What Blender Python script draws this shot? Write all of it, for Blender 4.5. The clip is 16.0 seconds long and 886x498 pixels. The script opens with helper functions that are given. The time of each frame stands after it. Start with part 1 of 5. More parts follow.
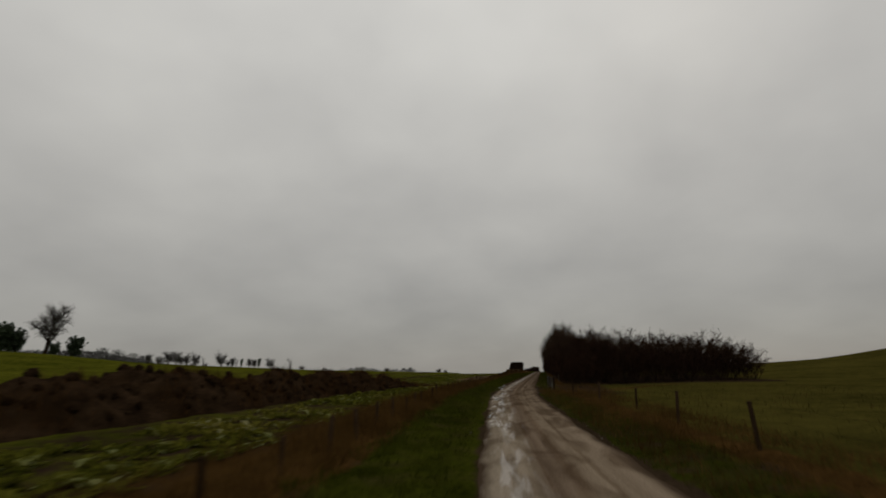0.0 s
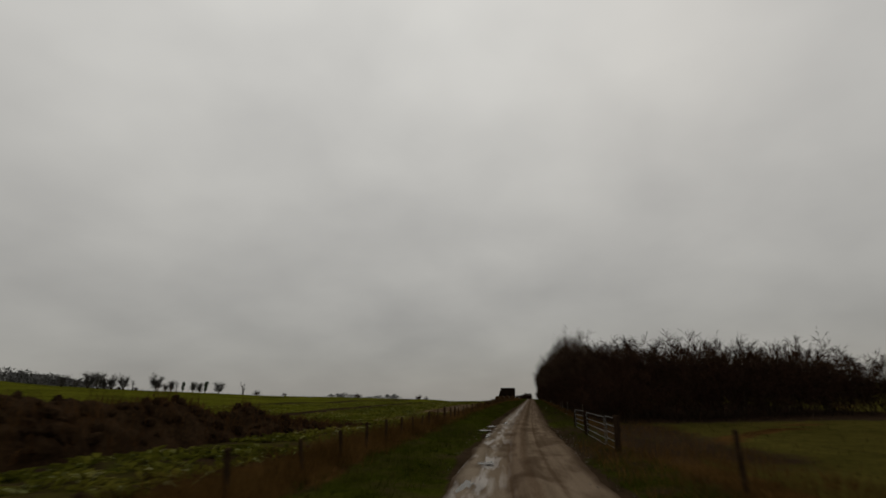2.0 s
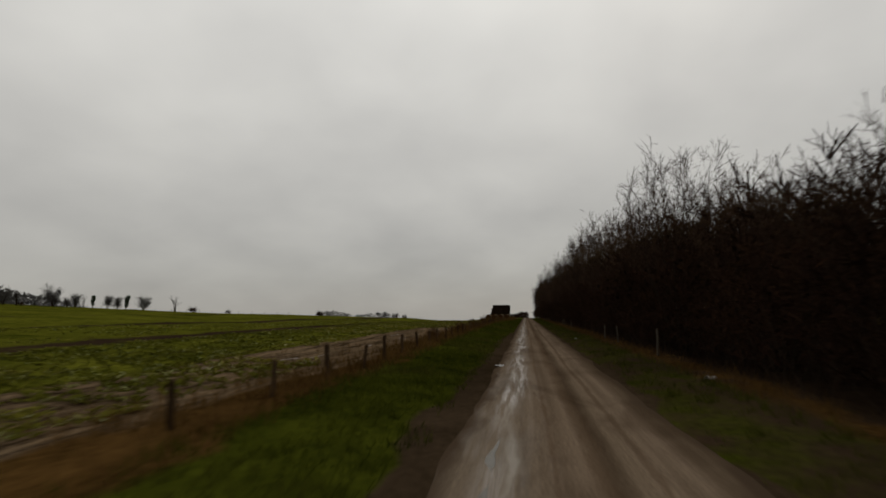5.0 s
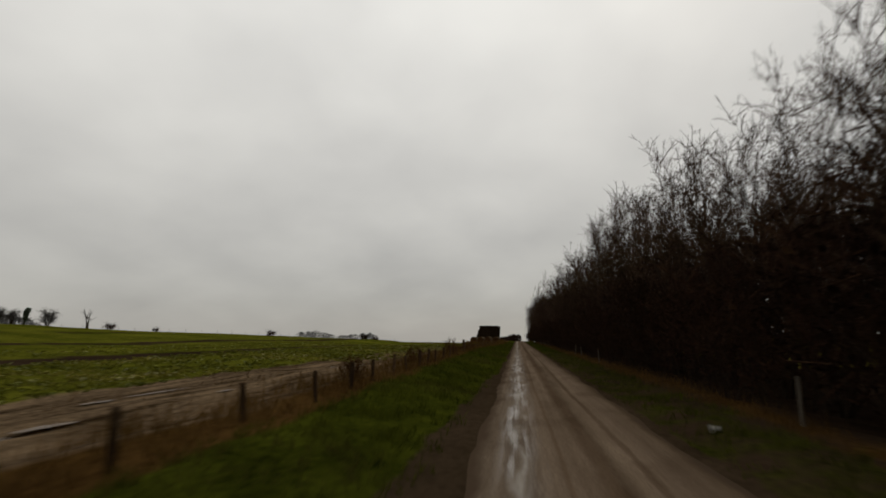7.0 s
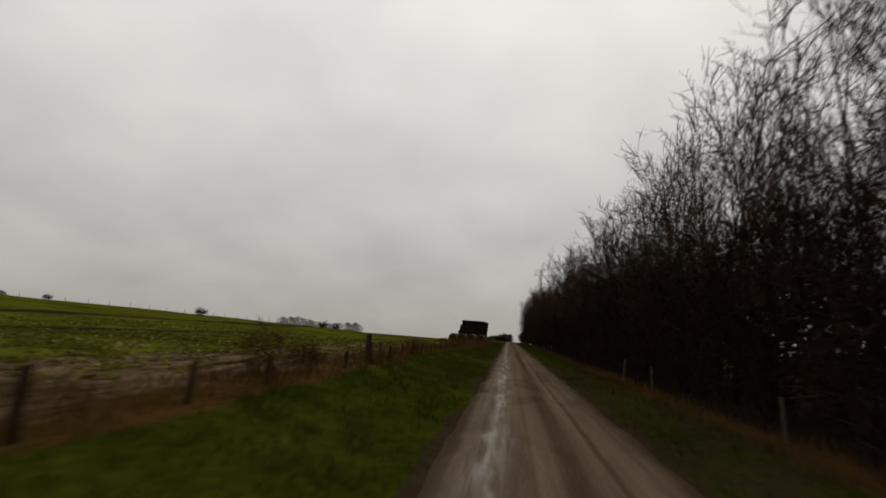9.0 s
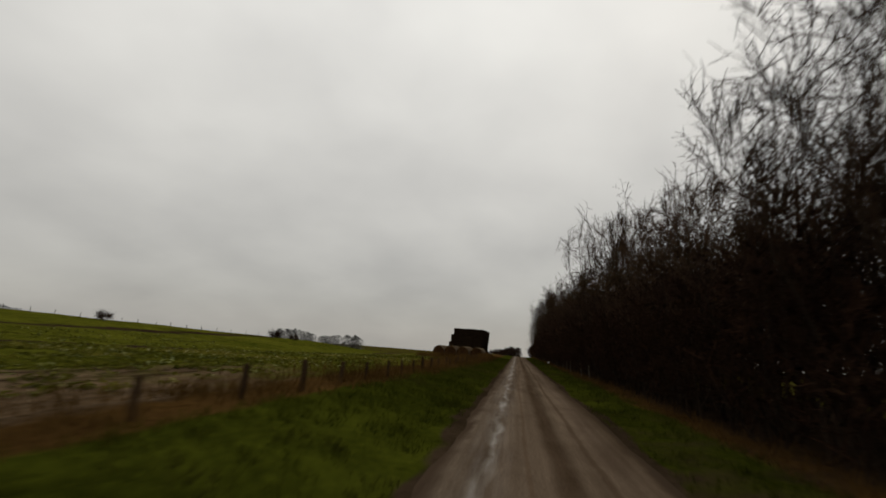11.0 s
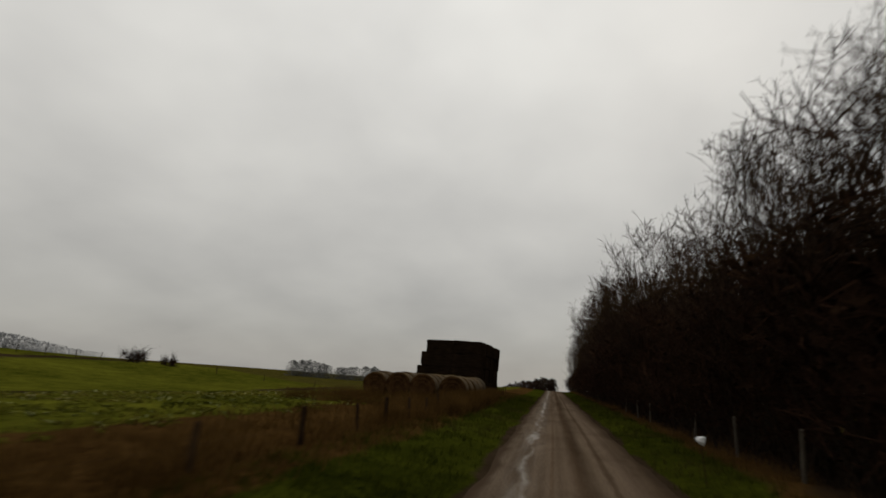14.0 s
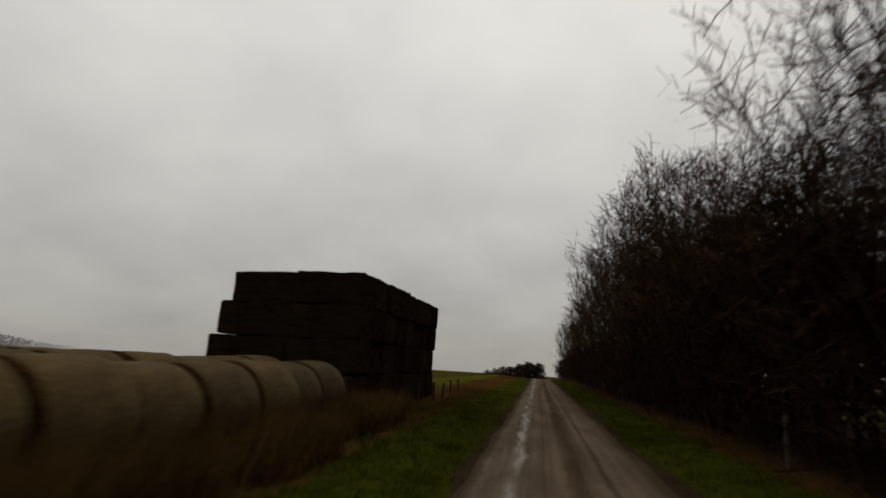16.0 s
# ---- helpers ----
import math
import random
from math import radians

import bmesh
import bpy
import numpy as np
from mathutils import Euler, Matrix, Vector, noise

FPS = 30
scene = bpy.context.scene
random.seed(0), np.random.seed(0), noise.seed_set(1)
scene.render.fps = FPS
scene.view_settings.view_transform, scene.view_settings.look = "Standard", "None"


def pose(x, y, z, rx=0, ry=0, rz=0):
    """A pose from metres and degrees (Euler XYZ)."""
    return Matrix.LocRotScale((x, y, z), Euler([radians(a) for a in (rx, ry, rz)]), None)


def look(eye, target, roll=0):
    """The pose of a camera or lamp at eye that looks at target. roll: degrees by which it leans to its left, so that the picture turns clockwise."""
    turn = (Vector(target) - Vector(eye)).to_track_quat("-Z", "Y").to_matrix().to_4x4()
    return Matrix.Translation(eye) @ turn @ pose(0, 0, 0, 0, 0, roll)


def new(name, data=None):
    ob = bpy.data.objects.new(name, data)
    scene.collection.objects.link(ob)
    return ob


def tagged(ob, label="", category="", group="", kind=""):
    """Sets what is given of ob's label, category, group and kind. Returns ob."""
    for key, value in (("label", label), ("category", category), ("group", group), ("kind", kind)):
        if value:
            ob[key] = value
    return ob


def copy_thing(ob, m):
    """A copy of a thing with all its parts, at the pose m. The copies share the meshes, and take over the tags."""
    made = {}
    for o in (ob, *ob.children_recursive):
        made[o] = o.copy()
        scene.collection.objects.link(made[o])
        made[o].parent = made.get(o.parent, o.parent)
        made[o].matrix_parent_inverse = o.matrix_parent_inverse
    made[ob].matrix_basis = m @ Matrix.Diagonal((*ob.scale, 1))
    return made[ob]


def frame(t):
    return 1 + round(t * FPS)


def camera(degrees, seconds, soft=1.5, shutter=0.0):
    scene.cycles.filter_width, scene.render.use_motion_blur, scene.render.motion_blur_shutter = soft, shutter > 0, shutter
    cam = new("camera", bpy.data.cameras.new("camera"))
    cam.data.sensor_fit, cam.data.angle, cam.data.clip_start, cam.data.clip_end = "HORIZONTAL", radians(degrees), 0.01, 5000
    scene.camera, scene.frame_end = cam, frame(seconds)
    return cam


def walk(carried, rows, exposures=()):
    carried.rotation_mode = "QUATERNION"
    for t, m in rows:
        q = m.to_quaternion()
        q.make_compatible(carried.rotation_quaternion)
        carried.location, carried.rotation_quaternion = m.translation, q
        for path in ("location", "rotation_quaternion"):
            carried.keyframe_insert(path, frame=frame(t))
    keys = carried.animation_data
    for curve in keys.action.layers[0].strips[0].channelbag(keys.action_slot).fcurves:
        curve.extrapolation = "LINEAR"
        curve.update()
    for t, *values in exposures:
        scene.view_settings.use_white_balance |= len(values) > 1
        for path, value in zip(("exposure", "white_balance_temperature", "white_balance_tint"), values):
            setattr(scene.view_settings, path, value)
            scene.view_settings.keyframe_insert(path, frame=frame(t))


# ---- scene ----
cam = camera(84.0, 16.0, soft=1.7, shutter=0.38)
# seconds, eye x, y, z, pitch up, roll, yaw to the left
PATH = [
    (0.0, 3.142, 0.000, 1.953, 13.70, -0.57, 11.01),
    (0.5, 2.626, 6.346, 1.927, 15.46, -0.44, 7.69),
    (1.0, 2.150, 12.693, 1.900, 14.70, -1.10, 7.70),
    (1.5, 1.718, 19.011, 1.874, 16.38, -0.72, 8.20),
    (2.0, 1.286, 25.314, 1.845, 16.59, -0.29, 9.76),
    (2.5, 0.781, 31.605, 1.815, 12.80, 0.29, 10.48),
    (3.0, 0.445, 37.837, 1.788, 8.46, -0.24, 8.64),
    (3.5, 0.296, 43.965, 1.767, 7.36, -1.35, 9.93),
    (6.0, -0.364, 73.379, 1.738, 8.45, 0.81, 8.83),
    (6.5, -0.413, 79.252, 1.737, 9.96, 0.50, 8.25),
    (7.0, -0.437, 85.168, 1.735, 10.01, 0.68, 8.54),
    (7.5, -0.439, 91.176, 1.729, 8.57, 0.19, 5.55),
    (8.0, -0.410, 97.307, 1.718, 10.65, 2.13, 6.99),
    (8.5, -0.351, 103.529, 1.704, 11.26, 3.70, 9.68),
    (9.0, -0.282, 109.795, 1.689, 9.52, 4.49, 8.24),
    (9.5, -0.223, 116.057, 1.676, 10.96, 2.74, 9.16),
    (10.0, -0.177, 122.317, 1.667, 10.30, 5.16, 9.08),
    (12.5, 0.053, 153.577, 1.655, 12.31, 3.16, 9.58),
    (13.0, 0.087, 159.788, 1.661, 11.78, 2.70, 9.62),
    (13.5, 0.090, 165.998, 1.666, 11.78, 2.64, 10.60),
    (14.0, 0.073, 172.202, 1.673, 14.28, 4.47, 13.17),
    (14.5, 0.051, 178.405, 1.688, 12.01, 2.65, 11.67),
    (15.0, 0.026, 184.606, 1.718, 14.41, 2.72, 14.44),
    (15.5, -0.003, 190.805, 1.756, 13.45, 2.50, 10.30),
    (16.0, -0.033, 197.004, 1.795, 12.97, 3.30, 11.36),
]
EXPOSURES = [(0.0, -0.1), (2.5, -0.09), (3.5, 0.02), (6.0, 0.3), (8.5, 0.36), (10.0, 0.37), (12.5, 0.29), (16.0, 0.2)]
walk(cam, [(t, pose(x, y, z, 90 + pitch, 0, yaw) @ pose(0, 0, 0, 0, 0, roll)) for t, x, y, z, pitch, roll, yaw in PATH], EXPOSURES)

# ---- sky and light: a low, closed cloud cover ----
SUN_HEIGHT, SUN_ROUND = radians(38), radians(20)
world = bpy.data.worlds.new("overcast_sky")
scene.world = world
world.use_nodes = True
wn, wl = world.node_tree.nodes, world.node_tree.links
wn.clear()


def wnode(kind, **values):
    n = wn.new(kind)
    for k, v in values.items():
        n.inputs[k].default_value = v
    return n


w_out = wn.new("ShaderNodeOutputWorld")
w_back = wnode("ShaderNodeBackground", Strength=1.0)
w_sky = wn.new("ShaderNodeTexSky")
w_sky.sky_type, w_sky.sun_disc = "NISHITA", False
w_sky.sun_elevation, w_sky.sun_rotation = SUN_HEIGHT, SUN_ROUND
w_dim = wn.new("ShaderNodeVectorMath")
w_dim.operation = "SCALE"
w_dim.inputs["Scale"].default_value = 0.05
w_co = wn.new("ShaderNodeTexCoord")
w_sep = wn.new("ShaderNodeSeparateXYZ")
w_lift = wn.new("ShaderNodeMath")
w_lift.operation, w_lift.inputs[1].default_value = "ADD", 0.42
w_map = wn.new("ShaderNodeVectorMath")
w_map.operation = "DIVIDE"
w_noise = wnode("ShaderNodeTexNoise", Scale=2.6, Detail=4.0, Roughness=0.45, Distortion=0.1)
w_grad = wn.new("ShaderNodeValToRGB")
w_cloud = wn.new("ShaderNodeValToRGB")
w_mul = wn.new("ShaderNodeMix")
w_mul.data_type, w_mul.blend_type = "RGBA", "MULTIPLY"
w_mul.inputs["Factor"].default_value = 1.0
w_mix = wn.new("ShaderNodeMix")
w_mix.data_type = "RGBA"
w_mix.inputs["Factor"].default_value = 0.94
for pos, col in ((0.0, (0.29, 0.281, 0.262, 1)), (0.08, (0.365, 0.355, 0.33, 1)), (0.3, (0.545, 0.53, 0.5, 1)), (0.7, (0.70, 0.688, 0.655, 1))):
    e = w_grad.color_ramp.elements
    el = e[0] if pos == 0 else (e[1] if pos == 0.7 else e.new(pos))
    el.position, el.color = pos, col
w_cloud.color_ramp.elements[0].position, w_cloud.color_ramp.elements[0].color = 0.3, (0.895, 0.895, 0.895, 1)
w_cloud.color_ramp.elements[1].position, w_cloud.color_ramp.elements[1].color = 0.72, (1.10, 1.10, 1.09, 1)
wl.new(w_co.outputs["Generated"], w_sep.inputs[0])
wl.new(w_co.outputs["Generated"], w_map.inputs[0])
wl.new(w_sep.outputs["Z"], w_lift.inputs[0])
wl.new(w_lift.outputs[0], w_map.inputs[1])
wl.new(w_map.outputs[0], w_noise.inputs["Vector"])
wl.new(w_sep.outputs["Z"], w_grad.inputs[0])
wl.new(w_noise.outputs["Fac"], w_cloud.inputs[0])
wl.new(w_grad.outputs[0], w_mul.inputs[6])
wl.new(w_cloud.outputs[0], w_mul.inputs[7])
wl.new(w_sky.outputs[0], w_dim.inputs[0])
wl.new(w_dim.outputs[0], w_mix.inputs[6])
w_west = wnode("ShaderNodeMapRange")
w_west.inputs["From Min"].default_value, w_west.inputs["From Max"].default_value = -1.0, 1.0
w_west.inputs["To Min"].default_value, w_west.inputs["To Max"].default_value = 1.07, 0.95
w_tint = wn.new("ShaderNodeVectorMath")
w_tint.operation = "SCALE"
wl.new(w_sep.outputs["X"], w_west.inputs["Value"])
wl.new(w_mul.outputs[2], w_tint.inputs[0])
wl.new(w_west.outputs[0], w_tint.inputs["Scale"])
wl.new(w_tint.outputs[0], w_mix.inputs[7])
wl.new(w_mix.outputs[2], w_back.inputs["Color"])
wl.new(w_back.outputs[0], w_out.inputs[0])
sun = new("sun", bpy.data.lights.new("sun", "SUN"))
sun.data.energy, sun.data.angle, sun.data.color = 0.5, radians(40), (1.0, 0.97, 0.93)
sun.matrix_world = look((60 * math.sin(SUN_ROUND), 60 * math.cos(SUN_ROUND), 60 * math.tan(SUN_HEIGHT)), (0, 0, 0))


# ---- materials ----
def surface(name, low, high, scale=3.0, rough=0.85, bump=0.3, fine=8.0, spots=None, metal=0.0, coords="POS", varied=0.0, rough_low=None, gloss=0.3, stretch=(1, 1, 1)):
    """Two-scale mottled surface: low and high are the colours, spots a third colour in patches."""
    m = bpy.data.materials.new(name)
    m.use_nodes = True
    n, l = m.node_tree.nodes, m.node_tree.links
    b = n["Principled BSDF"]
    b.inputs["Metallic"].default_value = metal
    b.inputs["Specular IOR Level"].default_value = gloss
    if coords == "POS":
        src = n.new("ShaderNodeNewGeometry").outputs["Position"]
    else:
        src = n.new("ShaderNodeTexCoord").outputs["Object"]
    mp = n.new("ShaderNodeMapping")
    mp.inputs["Scale"].default_value = stretch
    l.new(src, mp.inputs["Vector"])
    big, small = n.new("ShaderNodeTexNoise"), n.new("ShaderNodeTexNoise")
    big.inputs["Scale"].default_value, big.inputs["Detail"].default_value = scale, 4
    small.inputs["Scale"].default_value, small.inputs["Detail"].default_value = scale * fine, 6
    l.new(mp.outputs[0], big.inputs["Vector"])
    l.new(mp.outputs[0], small.inputs["Vector"])
    add = n.new("ShaderNodeMath")
    add.operation = "MULTIPLY_ADD"
    add.inputs[1].default_value = 0.5
    half = n.new("ShaderNodeMath")
    half.operation = "MULTIPLY"
    half.inputs[1].default_value = 0.5
    l.new(small.outputs["Fac"], half.inputs[0])
    l.new(big.outputs["Fac"], add.inputs[0])
    l.new(half.outputs[0], add.inputs[2])
    ramp = n.new("ShaderNodeValToRGB")
    ramp.color_ramp.elements[0].position, ramp.color_ramp.elements[0].color = 0.36, (*low, 1)
    ramp.color_ramp.elements[1].position, ramp.color_ramp.elements[1].color = 0.64, (*high, 1)
    l.new(add.outputs[0], ramp.inputs[0])
    col = ramp.outputs[0]
    if spots:
        third = n.new("ShaderNodeTexNoise")
        third.inputs["Scale"].default_value, third.inputs["Detail"].default_value = scale * 0.31, 5
        l.new(mp.outputs[0], third.inputs["Vector"])
        edge = n.new("ShaderNodeValToRGB")
        edge.color_ramp.elements[0].position, edge.color_ramp.elements[1].position = 0.5, 0.64
        l.new(third.outputs["Fac"], edge.inputs[0])
        mix = n.new("ShaderNodeMix")
        mix.data_type = "RGBA"
        l.new(edge.outputs[0], mix.inputs["Factor"])
        l.new(col, mix.inputs[6])
        mix.inputs[7].default_value = (*spots, 1)
        col = mix.outputs[2]
    if varied:
        info = n.new("ShaderNodeObjectInfo")
        hsv = n.new("ShaderNodeHueSaturation")
        rng = n.new("ShaderNodeMapRange")
        rng.inputs["To Min"].default_value, rng.inputs["To Max"].default_value = 1 - varied, 1 + varied
        l.new(info.outputs["Random"], rng.inputs["Value"])
        l.new(rng.outputs[0], hsv.inputs["Value"])
        l.new(col, hsv.inputs["Color"])
        col = hsv.outputs[0]
    l.new(col, b.inputs["Base Color"])
    if rough_low is None:
        b.inputs["Roughness"].default_value = rough
    else:
        rr = n.new("ShaderNodeMapRange")
        rr.inputs["From Min"].default_value, rr.inputs["From Max"].default_value = 0.35, 0.65
        rr.inputs["To Min"].default_value, rr.inputs["To Max"].default_value = rough_low, rough
        l.new(big.outputs["Fac"], rr.inputs["Value"])
        l.new(rr.outputs[0], b.inputs["Roughness"])
    if bump:
        bp = n.new("ShaderNodeBump")
        bp.inputs["Strength"].default_value, bp.inputs["Distance"].default_value = bump, 0.05
        l.new(small.outputs["Fac"], bp.inputs["Height"])
        l.new(bp.outputs[0], b.inputs["Normal"])
    return m



# zones of the ground: dark colour, light colour
ZONES = {
    "pasture": ((0.019, 0.0165, 0.0035), (0.055, 0.046, 0.0095)),
    "crop": ((0.017, 0.020, 0.002), (0.080, 0.079, 0.0085)),
    "verge": ((0.005, 0.0064, 0.0007), (0.038, 0.0425, 0.004)),
    "thatch": ((0.016, 0.008, 0.0023), (0.064, 0.034, 0.010)),
    "mud": ((0.012, 0.008, 0.004), (0.036, 0.024, 0.014)),
    "ruts": ((0.015, 0.0095, 0.005), (0.105, 0.072, 0.041)),
    # litter also carries the tree shade painted into the right verge
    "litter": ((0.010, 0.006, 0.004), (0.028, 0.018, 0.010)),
}


def ground_material():
    m = bpy.data.materials.new("farmland")
    m.use_nodes = True
    n, l = m.node_tree.nodes, m.node_tree.links
    b = n["Principled BSDF"]
    b.inputs["Roughness"].default_value = 0.95
    b.inputs["Specular IOR Level"].default_value = 0.0
    pos = n.new("ShaderNodeNewGeometry").outputs["Position"]

    def noise_node(scale, stretch=(1, 1, 1), detail=5):
        mp = n.new("ShaderNodeMapping")
        mp.inputs["Scale"].default_value = stretch
        l.new(pos, mp.inputs["Vector"])
        t = n.new("ShaderNodeTexNoise")
        t.inputs["Scale"].default_value, t.inputs["Detail"].default_value = scale, detail
        l.new(mp.outputs[0], t.inputs["Vector"])
        return t.outputs["Fac"]

    def calc(op, a, c, d=None):
        t = n.new("ShaderNodeMath")
        t.operation = op
        for i, v in enumerate((a, c, d)):
            if v is None:
                continue
            if isinstance(v, (int, float)):
                t.inputs[i].default_value = v
            else:
                l.new(v, t.inputs[i])
        return t.outputs[0]

    broad, mid, fine = noise_node(0.11), noise_node(0.9), noise_node(7.0, detail=7)
    streak = noise_node(1.2, (2.2, 0.22, 1), 8)
    even = calc("ADD", calc("MULTIPLY", broad, 0.35), calc("MULTIPLY_ADD", mid, 0.3, calc("MULTIPLY", fine, 0.35)))
    lined = calc("ADD", calc("MULTIPLY", streak, 0.6), calc("MULTIPLY", fine, 0.4))
    colour = None
    for name, (low, high) in ZONES.items():
        ramp = n.new("ShaderNodeValToRGB")
        ramp.color_ramp.elements[0].position, ramp.color_ramp.elements[0].color = 0.38, (*low, 1)
        ramp.color_ramp.elements[1].position, ramp.color_ramp.elements[1].color = 0.60 if name == "ruts" else 0.64, (*high, 1)
        if name == "crop":
            pale = ramp.color_ramp.elements.new(0.70)
            pale.color = (0.15, 0.145, 0.022, 1)
        l.new(lined if name == "ruts" else even, ramp.inputs[0])
        if colour is None:
            colour = ramp.outputs[0]
            continue
        at = n.new("ShaderNodeAttribute")
        at.attribute_name = name
        ragged = calc("ADD", at.outputs["Fac"], calc("MULTIPLY", calc("SUBTRACT", mid, 0.5), 0.9))
        edge = n.new("ShaderNodeMapRange")
        edge.inputs["From Min"].default_value, edge.inputs["From Max"].default_value = 0.36, 0.64
        l.new(ragged, edge.inputs["Value"])
        mix = n.new("ShaderNodeMix")
        mix.data_type = "RGBA"
        l.new(edge.outputs[0], mix.inputs["Factor"])
        l.new(colour, mix.inputs[6])
        l.new(ramp.outputs[0], mix.inputs[7])
        colour = mix.outputs[2]
    l.new(colour, b.inputs["Base Color"])
    bp = n.new("ShaderNodeBump")
    bp.inputs["Strength"].default_value, bp.inputs["Distance"].default_value = 0.7, 0.08
    l.new(calc("ADD", fine, mid), bp.inputs["Height"])
    l.new(bp.outputs[0], b.inputs["Normal"])
    return m


M_GROUND = ground_material()
M_POST = surface("weathered_post", (0.018, 0.011, 0.006), (0.05, 0.031, 0.017), 6, 0.9, 0.6, 5, coords="OBJ", varied=0.35, stretch=(3, 3, 0.6), gloss=0.0)
M_GATEPOST = surface("old_timber", (0.010, 0.006, 0.004), (0.03, 0.019, 0.011), 6, 0.9, 0.6, 5, coords="OBJ", varied=0.2, stretch=(3, 3, 0.6), gloss=0.0)
M_PALEPOST = surface("pale_post", (0.028, 0.022, 0.015), (0.075, 0.061, 0.043), 6, 0.9, 0.5, 5, coords="OBJ", varied=0.25, stretch=(3, 3, 0.6), gloss=0.2)
M_WIRE = surface("rusty_wire", (0.012, 0.008, 0.005), (0.03, 0.02, 0.012), 9, 0.9, 0, gloss=0.0)
M_STEEL = surface("galvanised_steel", (0.045, 0.042, 0.037), (0.115, 0.108, 0.097), 5, 0.7, 0.1, metal=0.15, rough_low=0.55, gloss=0.25)
M_BARK = surface("bark", (0.012, 0.008, 0.005), (0.034, 0.024, 0.016), 4, 0.95, 0.4, 6, coords="OBJ", varied=0.25, gloss=0.0)
M_TWIG = surface("twigs", (0.018, 0.011, 0.007), (0.05, 0.031, 0.019), 2, 0.95, 0, 4, coords="OBJ", varied=0.3, gloss=0.0)
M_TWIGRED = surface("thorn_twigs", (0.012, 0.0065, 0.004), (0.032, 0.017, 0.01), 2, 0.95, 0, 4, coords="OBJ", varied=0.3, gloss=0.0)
M_IVY = surface("ivy", (0.012, 0.02, 0.008), (0.03, 0.045, 0.015), 3, 0.7, 0, 4, coords="OBJ", varied=0.3)
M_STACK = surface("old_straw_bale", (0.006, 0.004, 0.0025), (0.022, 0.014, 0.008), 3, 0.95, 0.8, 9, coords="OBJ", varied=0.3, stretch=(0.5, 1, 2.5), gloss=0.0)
M_WRAP = surface("net_wrap", (0.030, 0.0185, 0.007), (0.080, 0.053, 0.021), 1.6, 0.8, 0.35, 10, spots=(0.034, 0.020, 0.008), coords="OBJ", varied=0.25, gloss=0.03)
M_STRAW = surface("bale_end", (0.016, 0.008, 0.003), (0.055, 0.028, 0.011), 3, 0.95, 0.8, 7, coords="OBJ", varied=0.2, gloss=0.0)
M_DEADBLADE = surface("dead_grass", (0.022, 0.011, 0.0026), (0.112, 0.062, 0.0185), 0.8, 0.9, 0, 11, spots=(0.034, 0.018, 0.004), gloss=0.0)
M_BLADE = surface("grass_blades", (0.0095, 0.0122, 0.0012), (0.053, 0.058, 0.0052), 0.8, 0.8, 0, 11, spots=(0.042, 0.038, 0.008), gloss=0.0)
M_LEAF = surface("crop_leaves", (0.021, 0.024, 0.0028), (0.088, 0.085, 0.011), 0.5, 0.5, 0, 9, spots=(0.095, 0.083, 0.014), gloss=0.0)
leaf_nodes, leaf_links = M_LEAF.node_tree.nodes, M_LEAF.node_tree.links
# sky glints painted as paler colour on some leaves, picked at random
leaf_random = leaf_nodes.new("ShaderNodeNewGeometry").outputs["Random Per Island"]
leaf_glints = leaf_nodes.new("ShaderNodeValToRGB")
for pos, col in ((0.0, (1.0, 1.02, 0.95, 1)), (1.0, (2.8, 3.0, 9.0, 1)), (0.7, (1.1, 1.1, 1.05, 1)), (0.86, (1.45, 1.4, 1.5, 1))):
    el = leaf_glints.color_ramp.elements
    el = el[int(pos)] if pos in (0.0, 1.0) else el.new(pos)
    el.position, el.color = pos, col
leaf_mix = leaf_nodes.new("ShaderNodeMix")
leaf_mix.data_type, leaf_mix.blend_type = "RGBA", "MULTIPLY"
leaf_mix.inputs["Factor"].default_value = 1.0
leaf_base = leaf_nodes["Principled BSDF"].inputs["Base Color"]
leaf_links.new(leaf_base.links[0].from_socket, leaf_mix.inputs[6])
leaf_links.new(leaf_random, leaf_glints.inputs[0])
leaf_links.new(leaf_glints.outputs[0], leaf_mix.inputs[7])
leaf_links.new(leaf_mix.outputs[2], leaf_base)


def thin_leaf(m, amount):
    """Lets part of the light through the blade."""
    n, l = m.node_tree.nodes, m.node_tree.links
    b, out = n["Principled BSDF"], n["Material Output"]
    back, mix = n.new("ShaderNodeBsdfTranslucent"), n.new("ShaderNodeMixShader")
    l.new(b.inputs["Base Color"].links[0].from_socket, back.inputs["Color"])
    mix.inputs[0].default_value = amount
    l.new(b.outputs[0], mix.inputs[1])
    l.new(back.outputs[0], mix.inputs[2])
    l.new(mix.outputs[0], out.inputs["Surface"])


thin_leaf(M_LEAF, 0.35)
thin_leaf(M_BLADE, 0.3)
thin_leaf(M_DEADBLADE, 0.25)
M_TUSSOCK = surface("tussocks", (0.020, 0.019, 0.004), (0.062, 0.053, 0.012), 0.7, 0.9, 0, 9, spots=(0.07, 0.042, 0.013), gloss=0.0)
M_HEAP = surface("spoil_heap", (0.006, 0.0036, 0.002), (0.031, 0.0185, 0.0095), 1.1, 0.95, 0.9, 7, spots=(0.016, 0.009, 0.004), gloss=0.0)
M_WEED = surface("dry_weeds", (0.018, 0.008, 0.003), (0.080, 0.040, 0.014), 0.9, 0.95, 0, 8, gloss=0.0)
M_WHITE = surface("white_plastic", (0.6, 0.6, 0.58), (0.8, 0.8, 0.78), 5, 0.5, 0.1, coords="OBJ")
M_SHEET = surface("dirty_plastic", (0.07, 0.064, 0.052), (0.19, 0.175, 0.15), 5, 0.6, 0.1, coords="OBJ")
